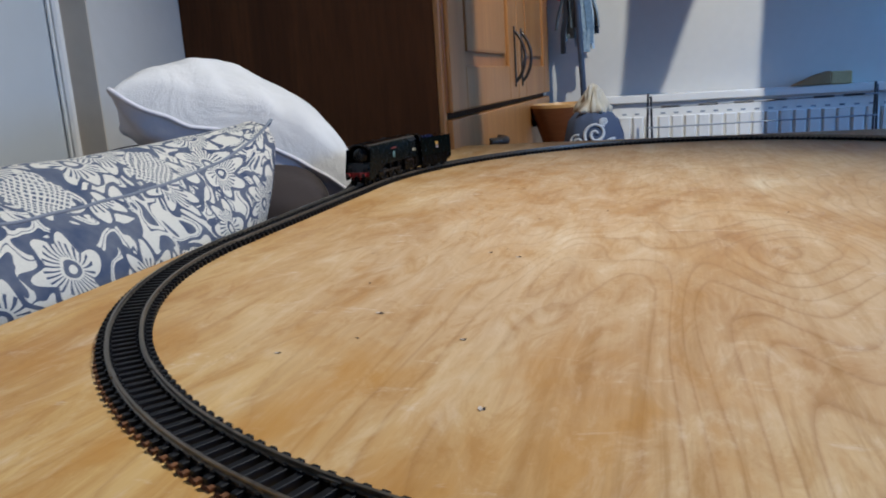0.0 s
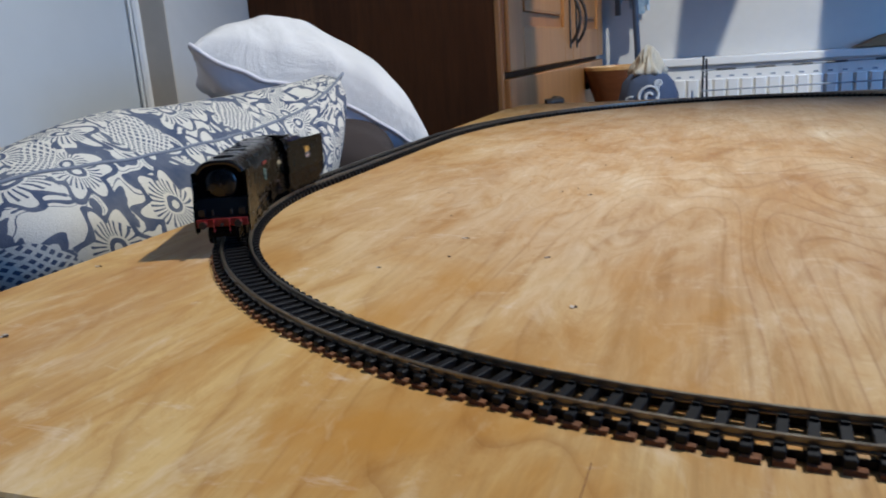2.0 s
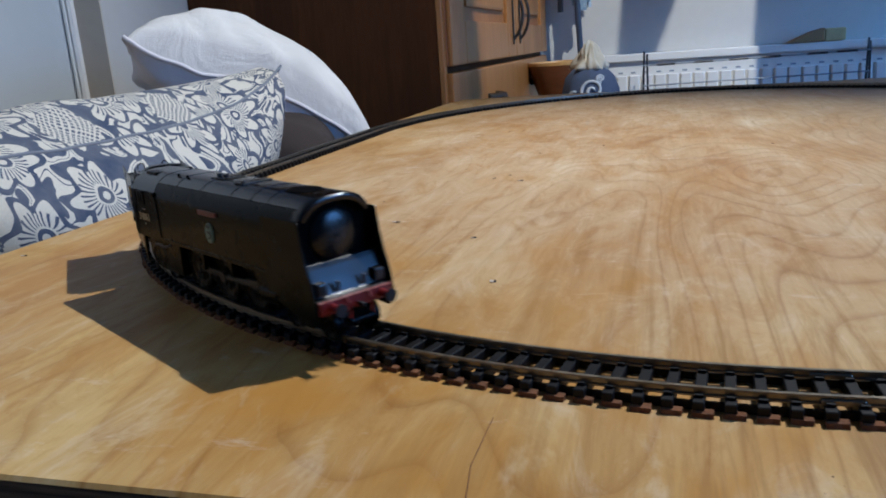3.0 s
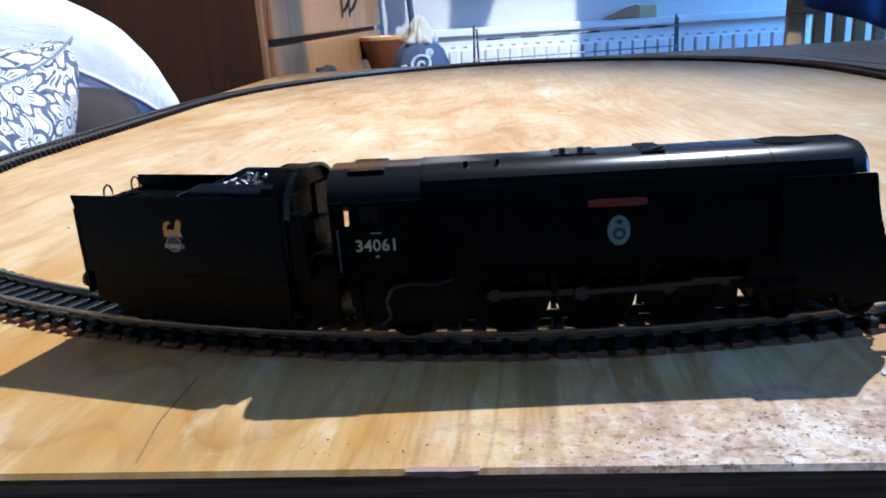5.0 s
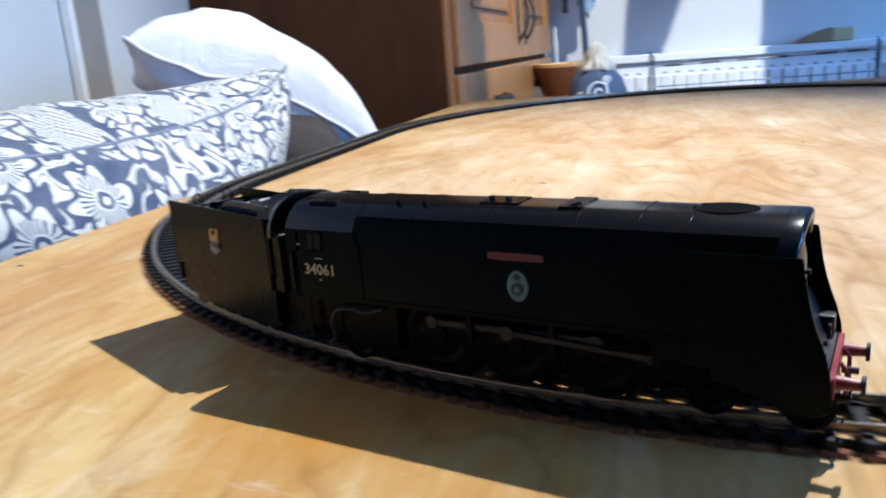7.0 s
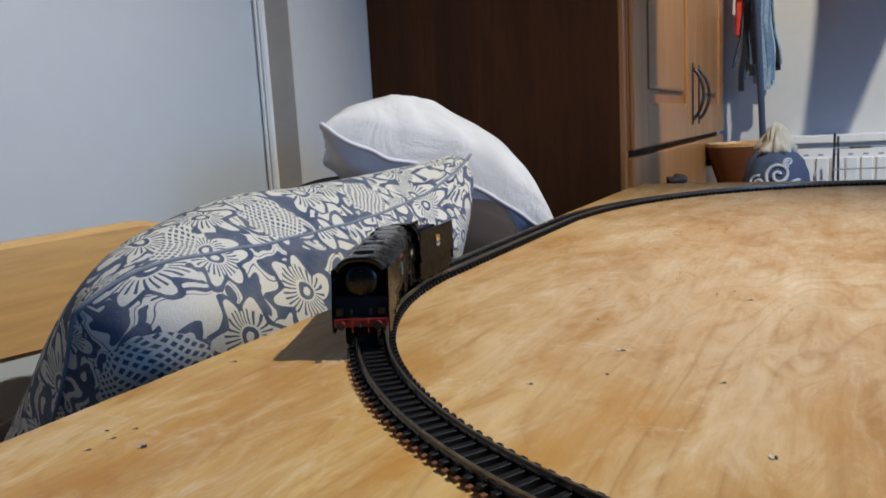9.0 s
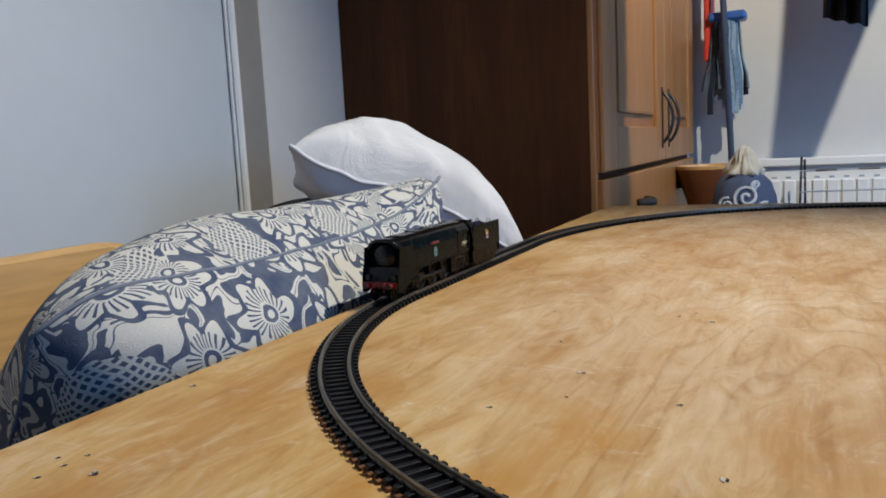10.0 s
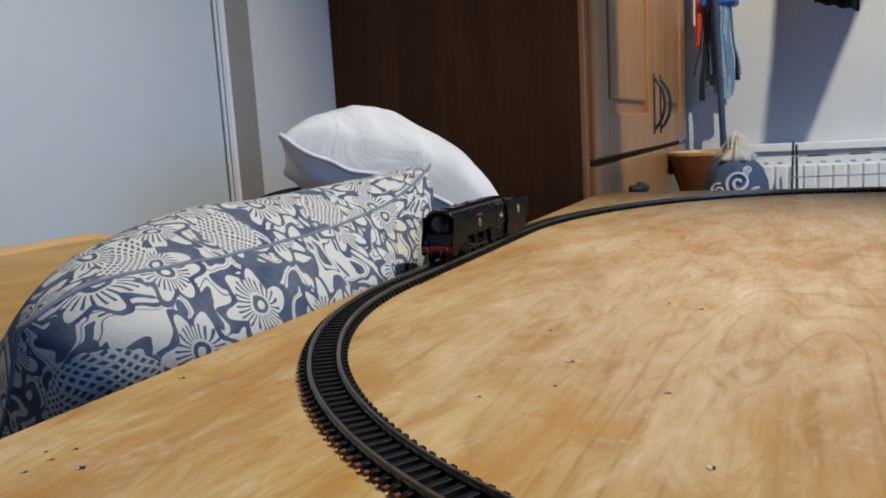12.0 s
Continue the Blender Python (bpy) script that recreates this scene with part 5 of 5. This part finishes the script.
part("top_bar", box(-0.23, 0.24, -0.016, 0.016, 0.78, 0.83, 0.006), M_CARD, stool)
part("seat", box(-0.23, 0.24, -0.40, 0.0, 0.40, 0.43, 0.006), M_CARD, stool)
for x in (-0.22, 0.20):
    for y in (-0.38, -0.02):
        part("leg", box(x, x + 0.03, y, y + 0.03, 0, 0.40, 0.003), M_CARD, stool)
    part("back_post", box(x - 0.01, x + 0.03, -0.014, 0.014, 0.40, 0.80, 0.003), M_CARD, stool)


def garment(name, place, width, top_z, low_z, material, label, slant=0.0, seed=0, turn=0.0, depth=0.05, flare=(0.0, 0.0)):
    """Cloth hung in folds, with thickness; slant drops its lower edge towards one side."""
    g = thing(name, place, label, "garment", turn=turn)
    b = bmesh.new()
    nx, nz = 36, 20
    lays = []
    for side in (-1, 1):
        lay = []
        for i in range(nx + 1):
            u = -1 + 2 * i / nx
            row = []
            for j in range(nz + 1):
                f = j / nz
                low = low_z + slant * u
                z = top_z + (low - top_z) * f
                y = depth * (0.35 + 0.65 * f) * math.sin(u * 9 + seed + 0.6 * f) * 0.5 + side * (0.012 + 0.006 * f)
                row.append(b.verts.new((u * width / 2 * (0.9 + 0.1 * f) + (flare[0] * (1 - u) / 2 + flare[1] * (1 + u) / 2) * (1 - f), y + 0.01 * noise.noise(Vector((u * 3, f * 3, seed))), z)))
            lay.append(row)
        lays.append(lay)
    for s, lay in enumerate(lays):
        for i in range(nx):
            for j in range(nz):
                q = (lay[i][j], lay[i + 1][j], lay[i + 1][j + 1], lay[i][j + 1])
                b.faces.new(q if s else q[::-1])
    a, c = lays
    for i in range(nx):
        b.faces.new((a[i][0], a[i + 1][0], c[i + 1][0], c[i][0]))
        b.faces.new((a[i][nz], c[i][nz], c[i + 1][nz], a[i + 1][nz]))
    for j in range(nz):
        b.faces.new((a[0][j], c[0][j], c[0][j + 1], a[0][j + 1]))
        b.faces.new((a[nx][j], a[nx][j + 1], c[nx][j + 1], c[nx][j]))
    bmesh.ops.recalc_face_normals(b, faces=b.faces[:])
    part("cloth", b, material, g, smooth=True)
    part("hanger", tube([(-width * 0.3, 0, top_z - 0.01), (0, 0, top_z + 0.06), (width * 0.3, 0, top_z - 0.01)], 0.004, 6), M_DARKW, g)
    part("hook", tube([(0, 0, top_z + 0.06), (0, 0, H - 0.001)], 0.0025, 6), M_DARKW, g)
    return g


garment("navy_garment", (1.14, 1.75, 0), 0.54, 1.45, 0.72, M_NAVY, "navy blue garment hung over the chair", slant=-0.09, seed=2)
garment("black_garment", (0.02, 2.24, 0), 0.13, 1.75, 1.222, M_BLACKCL, "black garment hanging from the ceiling", slant=-0.02, seed=5)

# two unseen cloths, placed only to cast the shadows on the far wall
garment("slant_shadow_strip", (0.197, 1.50, 0), 0.062, 2.30, 1.53, M_BLACKCL, "unseen dark strip placed to cast the slanted wall shadow", slant=0.0, seed=4, depth=0.01, flare=(0.06, 0.28))
garment("wall_shade_sheet", (0.77, 1.56, 0), 0.80, 2.30, 1.15, M_NAVY, "unseen navy sheet placed to keep lamplight off the wall", slant=0.0, seed=7, depth=0.03)

# ---- lamp fitting on the ceiling ----
fit_bar = thing("ceiling_spotlight_bar", (0.52, 0.62, H), "white enamel spotlight bar on the ceiling", "ceiling lamp")
part("bar", box(-0.02, 0.02, -0.30, 0.30, -0.025, 0.0, 0.005), M_LAMPW, fit_bar)
for (x, y, z), aim in ((LAMP, BEAM), ((0.50, 0.72, 2.22), (-0.20, 2.35, 0.75))):
    d = (Vector(aim) - Vector((x, y, z))).normalized()
    p0 = Vector((x, y, z)) - Vector((0.52, 0.62, H))
    b = bmesh.new()
    rings = []
    rot = d.to_track_quat("Z", "Y").to_matrix()
    for r, t in ((0.012, -0.075), (0.030, -0.06), (0.036, -0.02), (0.033, -0.02), (0.026, -0.055), (0.004, -0.065)):
        rings.append([b.verts.new(p0 + rot @ Vector((r * math.cos(k * math.pi / 10), r * math.sin(k * math.pi / 10), t))) for k in range(20)])
    for u, w in zip(rings, rings[1:]):
        for k in range(20):
            b.faces.new((u[k], u[(k + 1) % 20], w[(k + 1) % 20], w[k]))
    part("lamp_shade", b, M_LAMPW, fit_bar, smooth=True)
    part("stem", rod(p0 - d * 0.07, (p0.x, p0.y, -0.02), 0.006, 8), M_LAMPW, fit_bar)

lay_sleepers()


# ---- what moves ----
ARC = [(0.0, -0.420), (0.5, -0.278), (1.0, -0.128), (1.5, 0.022), (2.0, 0.170), (2.5, 0.321), (3.0, 0.441), (3.2, 0.486), (3.6, 0.566), (4.0, 0.626),
       (4.4, 0.669), (4.8, 0.698), (5.0, 0.713), (5.3, 0.719), (5.5, 0.7195), (6.0, 0.718), (6.2, 0.708), (6.5, 0.677), (7.0, 0.575), (7.5, 0.482), (7.7, 0.4435),
       (8.2, 0.341), (8.7, 0.237), (9.3, 0.112), (9.5, 0.070), (10.0, -0.034), (10.5, -0.112), (11.0, -0.159), (11.5, -0.172), (12.0, -0.176)]


def travelled(t):
    """Smooth position along the track: monotone cubic through ARC."""
    k = max(i for i in range(len(ARC) - 1) if ARC[i][0] <= t or i == 0)
    (t0, a), (t1, b) = ARC[k], ARC[k + 1]

    def slope(i):
        if i == 0 or i == len(ARC) - 1:
            j = 0 if i == 0 else len(ARC) - 2
            return (ARC[j + 1][1] - ARC[j][1]) / (ARC[j + 1][0] - ARC[j][0])
        p = (ARC[i][1] - ARC[i - 1][1]) / (ARC[i][0] - ARC[i - 1][0])
        q = (ARC[i + 1][1] - ARC[i][1]) / (ARC[i + 1][0] - ARC[i][0])
        return 0.0 if p * q <= 0 else 2 * p * q / (p + q)

    h = t1 - t0
    u = (t - t0) / h
    m0, m1 = slope(k) * h, slope(k + 1) * h
    return a * (2 * u ** 3 - 3 * u ** 2 + 1) + m0 * (u ** 3 - 2 * u ** 2 + u) + b * (3 * u ** 2 - 2 * u ** 3) + m1 * (u ** 3 - u ** 2)


def seat_on_track(s, reach):
    """The pose of a vehicle whose two bogies run reach before and behind s."""
    a, b = on_track(s - reach)[0], on_track(s + reach)[0]
    h, c = b - a, (a + b) / 2
    return pose(c.x, c.y, RAIL, 0, 0, math.degrees(math.atan2(h.y, h.x)))


def motions():
    steps = [k / 10 for k in range(121)]
    walk(engine, [(t, seat_on_track(travelled(t), 0.040)) for t in steps])
    walk(tender, [(t, seat_on_track(travelled(t) - 0.1305, 0.025)) for t in steps])
    fine = [k / 30 for k in range(361) if k in (0, 360) or abs(travelled(min(12, (k + 1) / 30)) - travelled(max(0, (k - 1) / 30))) > 1e-5]
    for ob, r in WHEELS:
        c = ob.location.copy()
        walk(ob, [(t, pose(c.x, c.y, c.z, 0, math.degrees((travelled(t) - ARC[0][1]) / r), 0)) for t in fine])
    for ob, y, ph in MAIN:
        def swing(t):
            a = (travelled(t) - ARC[0][1]) / 0.0122 + ph
            x, z = 0.0052 * math.sin(a), 0.0122 + 0.0052 * math.cos(a)
            return pose(x, y, z, 0, math.degrees(math.asin((z - 0.0150) / 0.043)), 0)
        walk(ob, [(t, swing(t)) for t in fine])
    for ob, x, y, z, ph in RODS:
        a = lambda t: (travelled(t) - ARC[0][1]) / 0.0122 + ph
        walk(ob, [(t, pose(x + 0.0052 * math.sin(a(t)), y, z + 0.0052 * math.cos(a(t)))) for t in fine])


motions()
